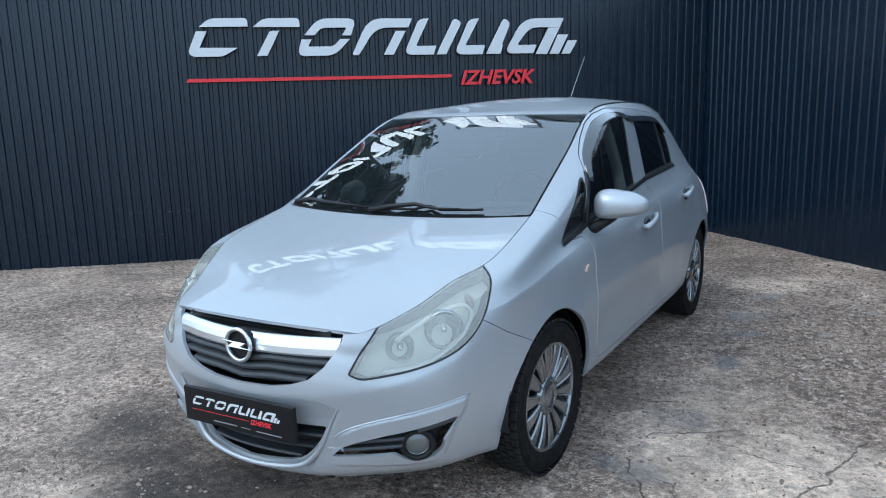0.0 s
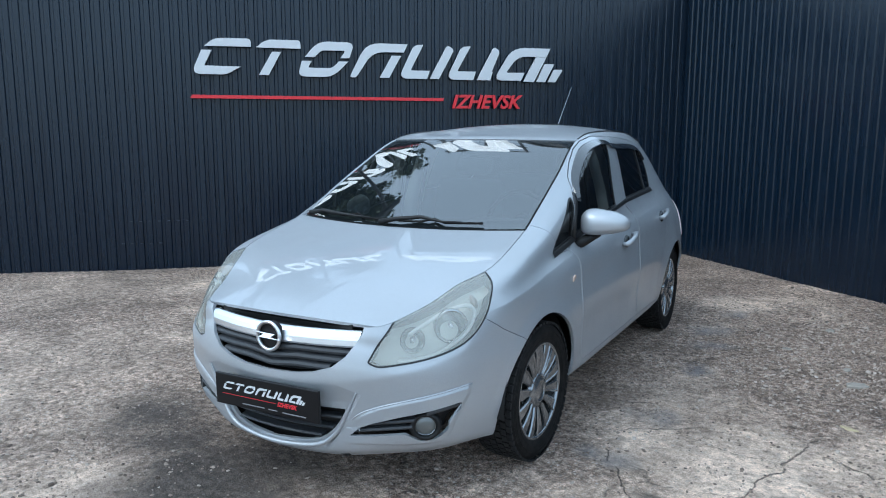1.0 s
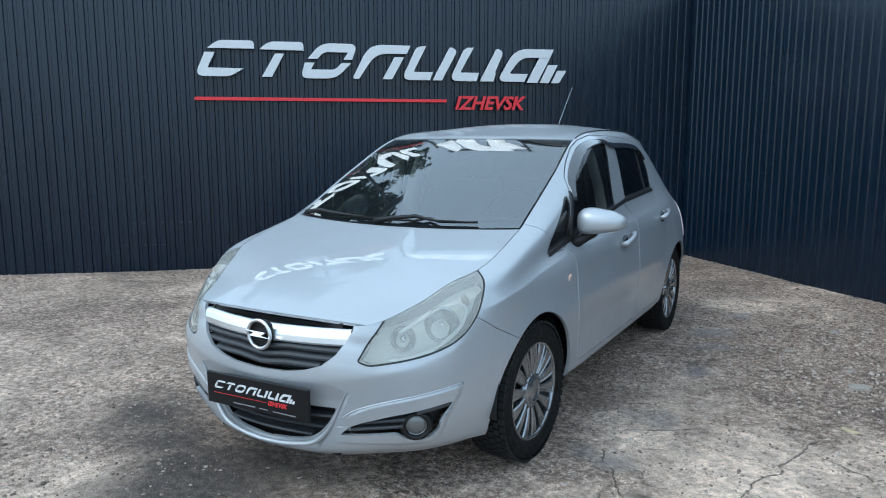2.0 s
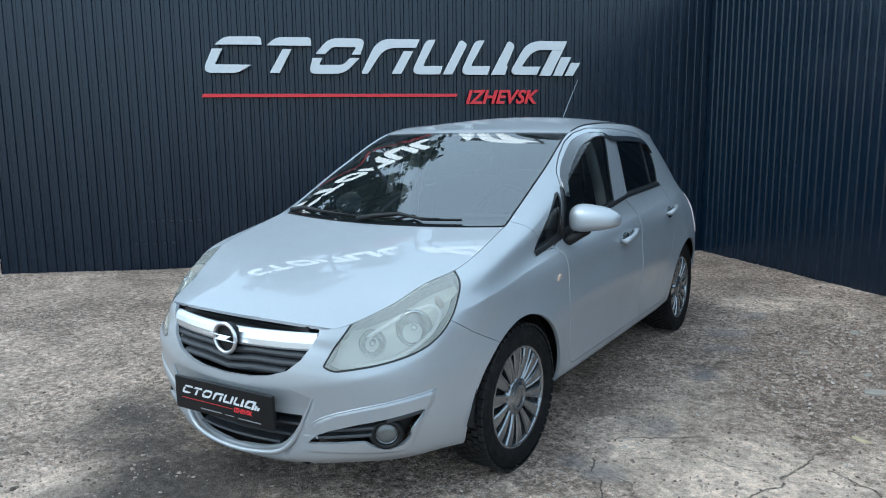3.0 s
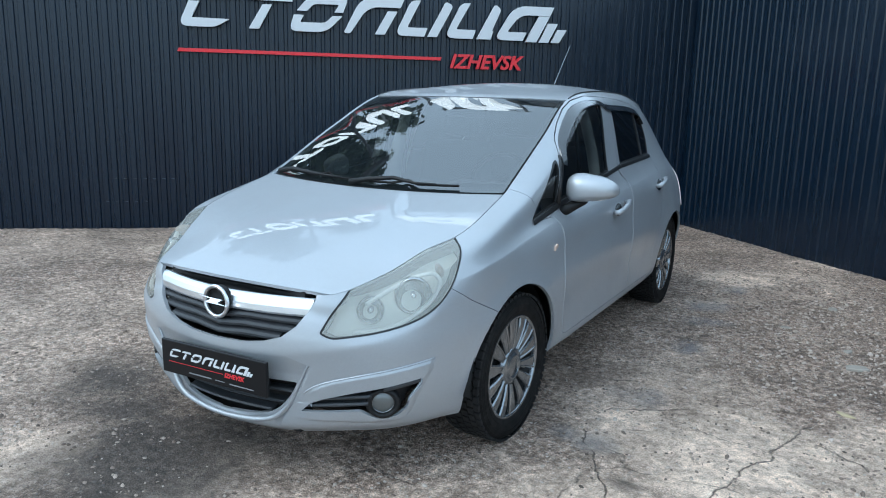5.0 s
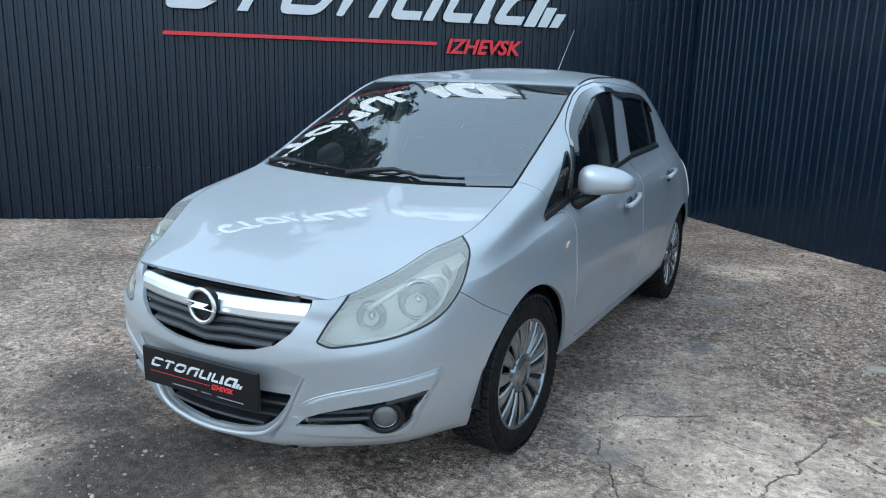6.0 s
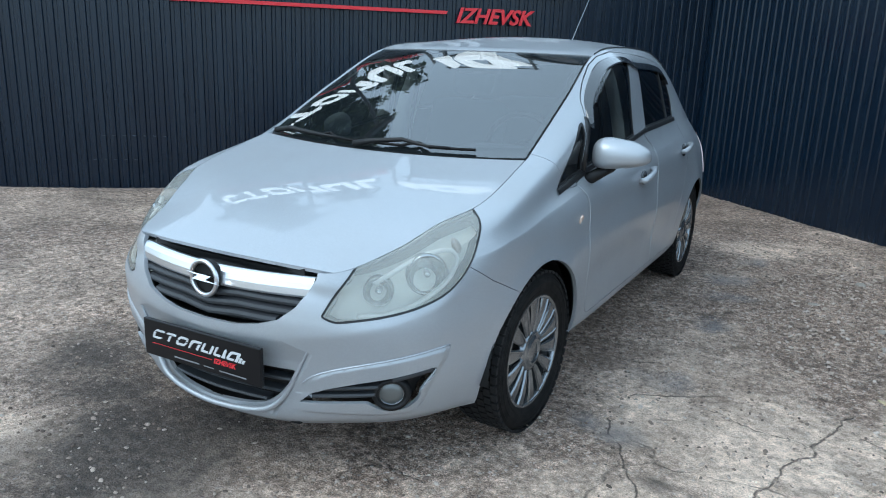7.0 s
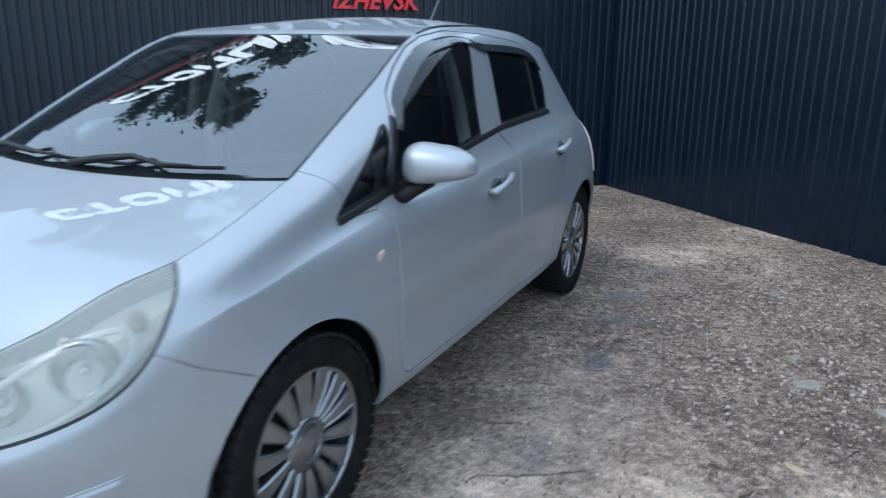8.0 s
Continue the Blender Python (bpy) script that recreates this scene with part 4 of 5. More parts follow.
# openings first
for poly, view in ((HEADLIGHT, LAMP_VIEW), (GRILLE, FRONT_VIEW), (INTAKE, FRONT_VIEW), (WING, FRONT_VIEW), (FOG, FRONT_VIEW)):
    cut(skin, poly, view)
for poly in ARCHES:
    cut(skin, poly, SIDE_VIEW)
    lift_out(skin, within(poly, SIDE_VIEW)).free()
lamp_inner = offset_outline(HEADLIGHT, -0.007)
lamp_ring_sheet = lift_out(skin, within(HEADLIGHT, LAMP_VIEW))
cut(lamp_ring_sheet, lamp_inner, LAMP_VIEW)
lamp_sheet = lift_out(lamp_ring_sheet, within(lamp_inner, LAMP_VIEW))
grille_sheet = lift_out(skin, within(GRILLE, FRONT_VIEW))
intake_sheet = lift_out(skin, within(INTAKE, FRONT_VIEW))
fog_sheet = lift_out(skin, within(FOG, FRONT_VIEW))
# the scoop round the fog lamp falls back below its ridge
RIDGE = WING[1:8]
lay = skin.verts.layers.float_vector["n"]
scoop = lift_out(skin, within(WING, FRONT_VIEW))
bmesh.ops.subdivide_edges(scoop, edges=scoop.edges, cuts=5, use_grid_fill=True)
scoop.normal_update()
lay2 = scoop.verts.layers.float_vector["n"]


def below_ridge(x, z):
    for p, q in zip(RIDGE, RIDGE[1:]):
        if p[0] <= x <= q[0]:
            return p[1] + (q[1] - p[1]) * (x - p[0]) / (q[0] - p[0]) - z
    return 0.0


for v in scoop.verts:
    d = max(0.0, below_ridge(v.co.x, v.co.z))
    right = .655 + (v.co.z - .30) * .36 if v.co.z < .445 else .707 + (v.co.z - .445) * .16
    edge = min(1.0, max(0.0, (right - v.co.x) / .010))
    blade = between(d, 0.0, .016) * between(v.co.x, .345, .40) if v.co.z > .33 else between(v.co.x, .29, .40)
    low = between(v.co.z, .255, .272)
    v.co += Vector(v[lay2]) * 0.0060 * blade * edge * low
scoop.normal_update()
for v in scoop.verts:
    v[lay2] = v.normal

# the middle of the bumper is set back a little round the lower intake
CENTRE = [(-.05, .20), (.235, .20), (.262, .25), (.31, .318), (.352, .39), (.392, .47), (.30, .505), (-.05, .515)]
cut(skin, CENTRE, FRONT_VIEW)
dip = lift_out(skin, within(CENTRE, FRONT_VIEW))
bmesh.ops.subdivide_edges(dip, edges=dip.edges, cuts=2, use_grid_fill=True)
dip.normal_update()
lay2 = dip.verts.layers.float_vector["n"]
for v in dip.verts:
    rim = .235 + (v.co.z - .20) * .54 if v.co.z < .25 else .262 + (v.co.z - .25) * .59
    s = min(1.0, max(0.0, (rim - v.co.x) / .022)) * min(1.0, max(0.0, (.50 - v.co.z) / .07)) * min(1.0, max(0.0, (v.co.z - .21) / .03))
    v.co -= Vector(v[lay2]) * 0.013 * s
dip.normal_update()
for v in dip.verts:
    v[lay2] = v.normal if abs(v.co.x) > 1e-4 else Vector((0, v.normal.y, v.normal.z)).normalized()

glass_sheets = {}
for name, poly in (("front", FRONT_GLASS), ("quarter", QUARTER_GLASS), ("rear", REAR_GLASS)):
    small = offset_outline(poly, -0.011)
    cut(skin, poly, SIDE_VIEW)
    cut(skin, small, SIDE_VIEW)
    pane = lift_out(skin, within(small, SIDE_VIEW))
    seal = lift_out(skin, within(poly, SIDE_VIEW))
    glass_sheets[name] = (pane, seal)
cut(skin, TAIL_LAMP, SIDE_VIEW)
tail_lamp_sheet = lift_out(skin, within(TAIL_LAMP, SIDE_VIEW))
liner = copy_sheet(skin)

# panels
panels = {}
for name, poly in (("front_door", FRONT_DOOR), ("rear_door", REAR_DOOR), ("front_bumper", NOSE), ("rear_bumper", TAIL), ("fender", FENDER)):
    gap = GAP if "door" in name else GAP * .6
    inner, outer = offset_outline(poly, -gap), offset_outline(poly, gap)
    cut(skin, inner, SIDE_VIEW)
    cut(skin, outer, SIDE_VIEW)
    if name in ("front_bumper", "rear_bumper", "fender"):
        test_in = lambda f, poly=inner: inside(poly, f.calc_center_median().y, f.calc_center_median().z)
        test_out = lambda f, poly=outer: inside(poly, f.calc_center_median().y, f.calc_center_median().z)
    else:
        test_in, test_out = within(inner, SIDE_VIEW), within(outer, SIDE_VIEW)
    panels[name] = lift_out(skin, test_in)
    lift_out(skin, test_out).free()
panels["tailgate"] = lift_out(skin, lambda f: f.calc_center_median().y > 2.93 or (f.calc_center_median().y > 2.78 and abs(f.calc_center_median().x) < .5))

front_bumper = panel("front_bumper", [panels["front_bumper"], scoop, dip], M_PAINT, car, BOTH, label="silver bumper with a chipped corner")
rear_bumper = panel("rear_bumper", [panels["rear_bumper"]], M_PAINT, car, BOTH)
tailgate = panel("tailgate", [panels["tailgate"]], M_PAINT, car, BOTH)
body_shell = panel("body_shell", [liner], M_DARK, car, BOTH, inset=0.02, flange=0)
side_parts = {}
for sx in (LEFT, RIGHT):
    for name in ("fender", "front_door", "rear_door"):
        side_parts[name, sx] = panel(name, [panels[name]], M_PAINT, car, sx)
    panel("side_panel", [skin], M_PAINT, car, sx)
    for name in ("front", "quarter", "rear"):
        pane, seal = glass_sheets[name]
        owner = side_parts["front_door", sx] if name == "front" else side_parts["rear_door", sx] if name == "rear" else car
        pane_ob = panel("window_pane" if name != "quarter" else "quarter_pane", [pane], M_GLASS_REAR if name == "rear" else M_GLASS_SIDE, owner, sx, inset=0.004, flange=0)
        pane_ob.visible_shadow = name == "rear"
        panel("window_seal", [seal], M_SEAL, owner, sx, inset=0.001, flange=0.01)
    panel("tail_lamp", [tail_lamp_sheet], M_TAIL, car, sx, inset=-.007, flange=.025, label="clear and red tail lamp lens")

# bonnet, windscreen and roof
HOOD_END, SCREEN_FROM, SCREEN_TO = 4 * NU - 1, 4 * NU, 6 * NU - 1
top = skin_sheet(TOP, True)
tl = top.verts.layers.float_vector["n"]


def strip(i0, i1, shrink=0.004, start=None):
    """The lengths i0 to i1 of the top, drawn in a little from its edges."""
    rows = [[Vector((p.x * (1 - shrink / max(l[-1].x, .1)), p.y, p.z)) for p in l] for l in TOP[i0:i1 + 1]]
    out = bmesh.new()
    lay3 = out.verts.layers.float_vector.new("n")
    top.verts.ensure_lookup_table()
    vs = []
    for r, line in enumerate(rows):
        vs.append([])
        for k, p in enumerate(line):
            w = out.verts.new(p)
            w[lay3] = top.verts[(i0 + r) * (NT + 1) + k][tl]
            vs[-1].append(w)
    for a, b in zip(vs, vs[1:]):
        for k in range(NT):
            out.faces.new((a[k + 1], b[k + 1], b[k], a[k]))
    out.normal_update()
    return out


bonnet = panel("bonnet", [strip(0, HOOD_END)], M_PAINT, car, BOTH, label="silver bonnet")
screen = strip(SCREEN_FROM, SCREEN_TO, 0.012)
windscreen = panel("windscreen", [screen], M_GLASS, car, BOTH, inset=0.003, flange=0.004)
windscreen.visible_shadow = False
roof = panel("roof", [strip(SCREEN_TO, 10 * NU, -0.001)], M_PAINT, car, BOTH)
panel("bonnet_frame", [strip(0, HOOD_END)], M_DARK, car, BOTH, inset=0.025, flange=0)
cowl = panel("cowl", [strip(HOOD_END - 3, SCREEN_FROM + 3, 0.02)], M_DARK, car, BOTH, inset=0.016, flange=0, label="black plastic cowl below the windscreen")
headliner = panel("headliner", [strip(SCREEN_TO + 2, 10 * NU, 0.03)], M_LINING, car, BOTH, inset=0.035, flange=0)
# black band round the windscreen
ring = strip(SCREEN_FROM, SCREEN_TO, 0.0)
ring.verts.ensure_lookup_table()
rim_faces = []
for k, f in enumerate(ring.faces):
    r, c = divmod(k, NT)
    if c < NT - 1 and 2 <= r:
        rim_faces.append(f)
bmesh.ops.delete(ring, geom=rim_faces, context="FACES")
panel("windscreen_seal", [ring], M_SEAL, car, BOTH, inset=0.014, flange=0)


# ---- the car's nose ----
def ribbon(x0, x1, z_of, inset, section_pts, n=28):
    """A bar that follows the nose from x0 to x1 at height z_of(x); section points are (back, up)."""
    bm = bmesh.new()
    rings = []
    for k in range(n + 1):
        x = x0 + (x1 - x0) * k / n
        z = z_of(x)
        y = skin_y(x, z) + inset
        rings.append([bm.verts.new((x, y + b, z + u)) for b, u in section_pts])
    m = len(section_pts)
    for a, b in zip(rings, rings[1:]):
        for i in range(m):
            bm.faces.new((a[i], a[(i + 1) % m], b[(i + 1) % m], b[i]))
    bm.faces.new(rings[0])
    bm.faces.new(rings[-1][::-1])
    bmesh.ops.recalc_face_normals(bm, faces=bm.faces)
    return bm


grille = panel("grille", [grille_sheet], M_DARK, car, BOTH, inset=0.055, flange=0, label="black grille with a chrome bar")
SLAT = [(0.0, -.004), (-.004, 0.0), (0.0, .004), (.03, .008), (.03, -.002)]
for z0, half in ((.618, .350), (.588, .322), (.558, .268)):
    part("slat", ribbon(-half, half, lambda x, z0=z0: z0 - .010 + .012 * min(1, abs(x) / .12), .018, [(b, u * 2.3) for b, u in SLAT]), M_SLAT, grille)
BAR = [(.006, -.036), (-.010, -.034), (-.015, -.026), (-.012, -.006), (-.006, .012), (.003, .024), (.011, .028), (.024, .026), (.024, -.036)]
part("chrome_bar", ribbon(-.374, .374, lambda x: .668 + .006 * abs(x) / .37, .012, BAR, 36), M_SATIN, grille, "bright chrome bar", smooth=False)
# round emblem with a slanted bolt
bm = bmesh.new()
ring_at = Matrix.Translation((0, skin_y(0, .655) - .012, .655)) @ pose(0, 0, 0, 8, 0, -90)
prof = [(.055 + .0075 * math.cos(a), .007 * math.sin(a)) for a in [2 * math.pi * k / 10 for k in range(10)]]
lathe(bm, prof, 40, ring_at, closed=True)
bolt = [(-.068, .013), (.034, .011), (.016, -.006), (.070, -.013), (-.034, -.011), (-.016, .006)]
prism(bm, [(p[0] * 1.14, p[1] * .85) for p in bolt], .010, Matrix.Translation((0, skin_y(0, .655) - .014, .655)) @ pose(0, 0, 0, -24))
bmesh.ops.recalc_face_normals(bm, faces=bm.faces)
part("emblem", bm, M_SATIN, grille, "chrome ring emblem")
bm = bmesh.new()
lathe(bm, [(.0, .0), (.055, .0), (.055, -.02), (0, -.02)], 32, Matrix.Translation((0, skin_y(0, .655) - .002, .655)) @ pose(0, 0, 0, 8, 0, -90))
part("emblem_back", bm, M_DARK, grille)

LIP = [Vector((p[0], 0, p[1])) for p in ((.375, .478), (.352, .432), (.331, .39), (.308, .344), (.275, .296), (.228, .258), (.15, .238), (0, .228))]
LIP = glide(LIP + [mirror_x(p) for p in LIP[-2::-1]], 6)
bm = bmesh.new()
tube(bm, [(p.x, skin_y(p.x, p.z) + .004 - .007 * between(.42 - p.z, 0, .16), p.z) for p in LIP], [.003 + .0065 * between(.45 - p.z, 0, .18) for p in LIP], 12)
part("intake_lip", bm, M_PAINT, front_bumper, smooth=True)
intake = panel("air_intake", [intake_sheet], M_DARK, front_bumper, BOTH, inset=0.05, flange=0)
for z0, half in ((.36, .30), (.315, .262), (.278, .21)):
    part("intake_slat", ribbon(-half, half, lambda x, z0=z0: z0, .02, [(b, u * 1.3) for b, u in SLAT]), M_SLAT, front_bumper)

# added dark boxes that keep the ground from showing through grille and intake
bm = bmesh.new()
box(bm, (-.31, -.765, .20), (.31, -.70, .43))
box(bm, (-.33, -.755, .48), (.33, -.70, .72))
box(bm, (-.24, -.82, .490), (.24, -.74, .508))
box(bm, (-.33, -.782, .488), (.33, -.74, .506))
part("nose_backing", bm, M_DARK, front_bumper)

# bright bead along the ridge over each fog lamp, running down its outer end
BEAD = glide([Vector((x, 0, z)) for x, z in ((.352, .368), (.372, .386), (.40, .403), (.451, .423), (.53, .446), (.603, .463), (.66, .475), (.712, .486))], 5) + glide([Vector((x, 0, z)) for x, z in ((.711, .478), (.700, .445), (.684, .405), (.668, .372), (.652, .338))], 4)
for s in (1, -1):
    bm = bmesh.new()
    tube(bm, [(s * p.x, skin_y(p.x, p.z) - .0015, p.z) for p in BEAD], [.0028 if k < 36 else .0024 for k in range(len(BEAD))], 10)
    part("bumper_ridge", bm, M_PAINT, front_bumper, smooth=True)
# dealer's plate in place of a number plate
PLATE_Y = -.882
plate = part("plate", (lambda b: (box(b, (-.262, PLATE_Y, .350), (.262, PLATE_Y + .014, .478), .003), b)[1])(bmesh.new()), M_PLATE, car, "black advertising plate with white and red print")
bm = bmesh.new()
box(bm, (-.2, PLATE_Y + .014, .36), (.2, -.80, .45))
part("plate_holder", bm, M_DARK, plate)
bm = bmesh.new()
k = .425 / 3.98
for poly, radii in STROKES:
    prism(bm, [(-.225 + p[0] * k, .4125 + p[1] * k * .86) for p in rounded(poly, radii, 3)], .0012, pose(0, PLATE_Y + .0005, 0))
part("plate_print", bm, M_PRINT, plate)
bm = bmesh.new()
box(bm, (-.225, PLATE_Y - .0008, .396), (.055, PLATE_Y + .001, .3975))
part("plate_line", bm, M_PRINTRED, plate)
lettering("plate_word", "IZHEVSK", .018, .098, .002, .3, M_PRINTRED, plate, pose(.062, PLATE_Y, .387))
for x0, x1, z0, z1 in ((-.12, -.005, .366, .3705), (.015, .06, .366, .369), (.085, .20, .364, .368)):
    bm = bmesh.new()
    box(bm, (x0, PLATE_Y - .0008, z0), (x1, PLATE_Y + .001, z1))
    part("plate_bar", bm, M_PRINTGREY, plate)

plate.matrix_basis = Matrix.Translation((-.262, PLATE_Y, .478)) @ pose(0, 0, 0, 0, -1.0, 0) @ Matrix.Translation((.262, -PLATE_Y, -.478))

# fog lamps in their black inserts
for sx in (LEFT, RIGHT):
    s = sx[0]
    insert = panel("fog_insert", [fog_sheet], M_DARK, front_bumper, sx, inset=0.032, flange=0)
    for z0, xa, xb in ((.345, .365, .56), (.318, .345, .55)):
        part("fog_slat", ribbon(s * xa, s * xb, lambda x, z0=z0: z0 + (abs(x) - .35) * .10, .006, [(b, u * 1.5) for b, u in SLAT], 10), M_SLAT, front_bumper)
    part("fog_slat", ribbon(s * .60, s * .683, lambda x: .392 + (abs(x) - .60) * .25, .004, [(b, u * 2.0) for b, u in SLAT], 8), M_SLAT, front_bumper)
    at = Matrix.Translation((s * .588, skin_y(.588, .335) + .012, .335)) @ pose(0, 0, 0, 0, 0, -90 + s * 36) @ Matrix.Diagonal((1, 1, .92, 1))
    bm = bmesh.new()
    lathe(bm, [(.039, -.012), (.042, .0), (.047, .006), (.057, .004), (.064, -.02)], 32, at)
    part("fog_bezel", bm, M_DARK, front_bumper, smooth=True)
    bm = bmesh.new()
    lathe(bm, [(.0005, -.002), (.02, -.003), (.034, -.007), (.041, -.012)], 32, at)
    part("fog_lamp", bm, M_FOGGLASS, front_bumper, "dull round fog lamp glass", smooth=True)
    bm = bmesh.new()
    lathe(bm, [(.037, -.009), (.0385, -.004), (.041, -.009)], 32, at)
    part("fog_rim", bm, M_CAP, front_bumper, smooth=True)



def lamp_point(a, b, depth):
    """A point behind the left lens, by its place in the lamp's own drawing."""
    e1, e2, eye = LAMP_VIEW
    hit = skin_tree.ray_cast(e1 * a + e2 * b + eye * 3, -eye)
    return (hit[0] if hit[0] else e1 * a + e2 * b + eye * .85) - hit[1] * depth


LAMP_CURVE = [(p.x, p.z) for p in glide([Vector(q) for q in ((-.03, 0, .60), (.08, 0, .612), (.17, 0, .64), (.25, 0, .69), (.285, 0, .75), (.25, 0, .782), (.16, 0, .765), (.06, 0, .715), (.02, 0, .69))], 5)]
# headlights: hazed lens over a pale bowl with two reflectors and an indicator
for sx in (LEFT, RIGHT):
    s = sx[0]
    lens = panel("headlight", [lamp_sheet], M_LENS, car, sx, inset=0.001, flange=0.006, label="hazed yellowish headlight lens")
    panel("lamp_housing", [lamp_sheet], M_LAMPB, lens, sx, inset=0.065, flange=0)
    panel("lamp_seal", [lamp_ring_sheet], M_SEAL, lens, sx, inset=0.004, flange=0.05)
    for name, c, r, yaw in (("low_beam", (.192, .715), .058, 38), ("high_beam", (.034, .672), .041, 28)):
        p = lamp_point(c[0], c[1], .036)
        at = Matrix.Translation((s * p.x, p.y, p.z)) @ pose(0, 0, 0, 0, 0, -90 + s * yaw)
        bm = bmesh.new()
        lathe(bm, [(.006, -.045), (r * .55, -.034), (r * .85, -.014), (r, .0), (r * 1.10, .004), (r * 1.16, -.002), (r * 1.16, -.03)], 32, at)
        part(name, bm, M_LAMP, lens, smooth=True)
        bm = bmesh.new()
        lathe(bm, [(.0005, .000), (.008, -.002), (.011, -.010), (.011, -.04)], 16, at)
        part("bulb", bm, M_CHROME, lens, smooth=True)
    bm = bmesh.new()
    tube(bm, [(s * q.x, q.y, q.z) for q in [lamp_point(a, b, .016) for a, b in LAMP_CURVE]], .008, 8)
    part("lamp_ring", bm, M_LAMPW, lens, smooth=True)
    bm = bmesh.new()
    ip = lamp_point(.288, .80, .034)
    r = bmesh.ops.create_uvsphere(bm, u_segments=14, v_segments=8, radius=1)
    bmesh.ops.transform(bm, matrix=Matrix.Translation((s * ip.x, ip.y, ip.z)) @ pose(0, 0, 0, 0, -30, s * 30) @ Matrix.Diagonal((.014, .042, .026, 1)), verts=r["verts"])
    part("indicator", bm, M_AMBERDULL, lens, smooth=True)


# ---- wheels ----
def make_wheel():
    wheel = new("wheel")
    wheel.parent = car
    bm = bmesh.new()
    lathe(bm, [(.205, .052), (.212, .062), (.220, .066), (.250, .073), (.275, .073), (.292, .066), (.300, .056), (.302, .02), (.302, -.05), (.300, -.098), (.292, -.112), (.25, -.12), (.2, -.10)], 72)
    part("tyre", bm, M_RUBBER, wheel, "black studded winter tyre", smooth=True)
    verts, faces = [], []
    rows = [(-.097, .027, .5), (-.064, .027, 0.0), (-.031, .027, .5), (.002, .028, 0.0), (.032, .025, .5), (.058, .022, 0.0)]
    n = 54
    for x, w, ph in rows:
        for k in range(n):
            a = 2 * math.pi * (k + ph) / n
            skew = .35 * (1 if x > 0 else -1) * (abs(x) / .07)
            base = len(verts)
            for r in (.298, .3095 - .10 * max(0, abs(x + .014) - .065)):
                for dx, da in ((-w / 2, -.044), (w / 2, -.044), (w / 2, .044), (-w / 2, .044)):
                    rr = r - (.006 if abs(x + dx + .014) > .092 else 0)
                    t = a + da + skew * dx
                    verts.append((x + dx, rr * math.cos(t), rr * math.sin(t)))
            for q in ((4, 5, 6, 7), (0, 1, 5, 4), (1, 2, 6, 5), (2, 3, 7, 6), (3, 0, 4, 7)):
                faces.append([base + i for i in q])
    data_part("tread", verts, faces, M_TREAD, wheel, "worn grey tread blocks")
    # ribs moulded on the sidewall
    bm = bmesh.new()
    for r, x in ((.238, .071), (.266, .0745), (.284, .0705)):
        lathe(bm, [(r - .002, x - .003), (r - .001, x + .0012), (r + .001, x + .0012), (r + .002, x - .003)], 64)
    part("sidewall_rib", bm, M_RUBBER, wheel, smooth=True)
    for k in range(9):
        bm = bmesh.new()
        box(bm, (.070, .0, .246), (.0745, .008 + .004 * (k % 3), .258), .001, Matrix.Rotation(3.6 + .062 * k, 4, "X"))
        part("sidewall_mark", bm, M_RUBBER, wheel)
    # fourteen-spoke cover
    bm = bmesh.new()
    lathe(bm, [(.202, .040), (.203, .058), (.206, .064), (.213, .066), (.220, .062), (.223, .054), (.223, .036)], 84)
    part("cover_ring", bm, M_CAP, wheel, "silver wheel cover ring", smooth=True)
    bm = bmesh.new()
    lathe(bm, [(.0005, .060), (.036, .060), (.040, .058), (.043, .064), (.049, .066), (.053, .061), (.066, .058), (.078, .055), (.080, .03)], 60)
    part("cover_centre", bm, M_CAP, wheel, smooth=True)
    n = 14
    pts = []
    for r, w, x in ((.070, .0128, .056), (.115, .0190, .0625), (.165, .0255, .0655), (.208, .0310, .0635)):
        pts.append([(x - .030, r, -w), (x - .006, r, -w), (x, r, -w + .0045), (x - .0005, r, -w + .0085), (x - .0045, r, -w + .011), (x - .0045, r, w - .006), (x - .009, r, w), (x - .030, r, w)])
    verts, m = [p for q in pts for p in q], len(pts[0])
    faces = [(m * j + i, m * j + i + 1, m * j + i + m + 1, m * j + i + m) for j in range(len(pts) - 1) for i in range(m - 1)]
    first = data_part("spoke", verts, [f[::-1] for f in faces], M_CAP, wheel)
    for k in range(n):
        ob = first if k == 0 else new("spoke", first.data)
        ob.parent = wheel
        ob.matrix_basis = Matrix.Rotation(2 * math.pi * (k + .3) / n, 4, "X")
    bm = bmesh.new()
    lathe(bm, [(.0005, .02), (.19, .02), (.21, .045)], 40)
    part("rim", bm, M_DARK, wheel)
    return wheel


wheel = make_wheel()
STEER = -2.5
wheel.matrix_basis = pose(.727, 0, .3065, 0, 0, STEER) @ pose(0, 0, 0, 8)
for x, y, rx in ((.727, 2.511, 95), (-.727, 0, 20), (-.727, 2.511, 60)):
    copy_thing(wheel, pose(x, y, .3065, 0, 0, (180 if x < 0 else 0) + (STEER if y == 0 else 0)) @ pose(0, 0, 0, rx))
for cy in (0.0, 2.511):
    for s in (1, -1):
        bm = bmesh.new()
        prof = arc(cy, .305, ARCH_R + .006, -2, 182, 24)
        a = [bm.verts.new((s * .775, y, z)) for y, z in prof]
        b = [bm.verts.new((s * .50, y, z)) for y, z in prof]
        for i in range(len(prof) - 1):
            bm.faces.new((a[i], a[i + 1], b[i + 1], b[i]))
        bm.faces.new(b)
        part("wheel_well", bm, M_DARK, car, smooth=False)
bm = bmesh.new()
box(bm, (-.44, -.58, .20), (.44, 2.90, .26), .02)
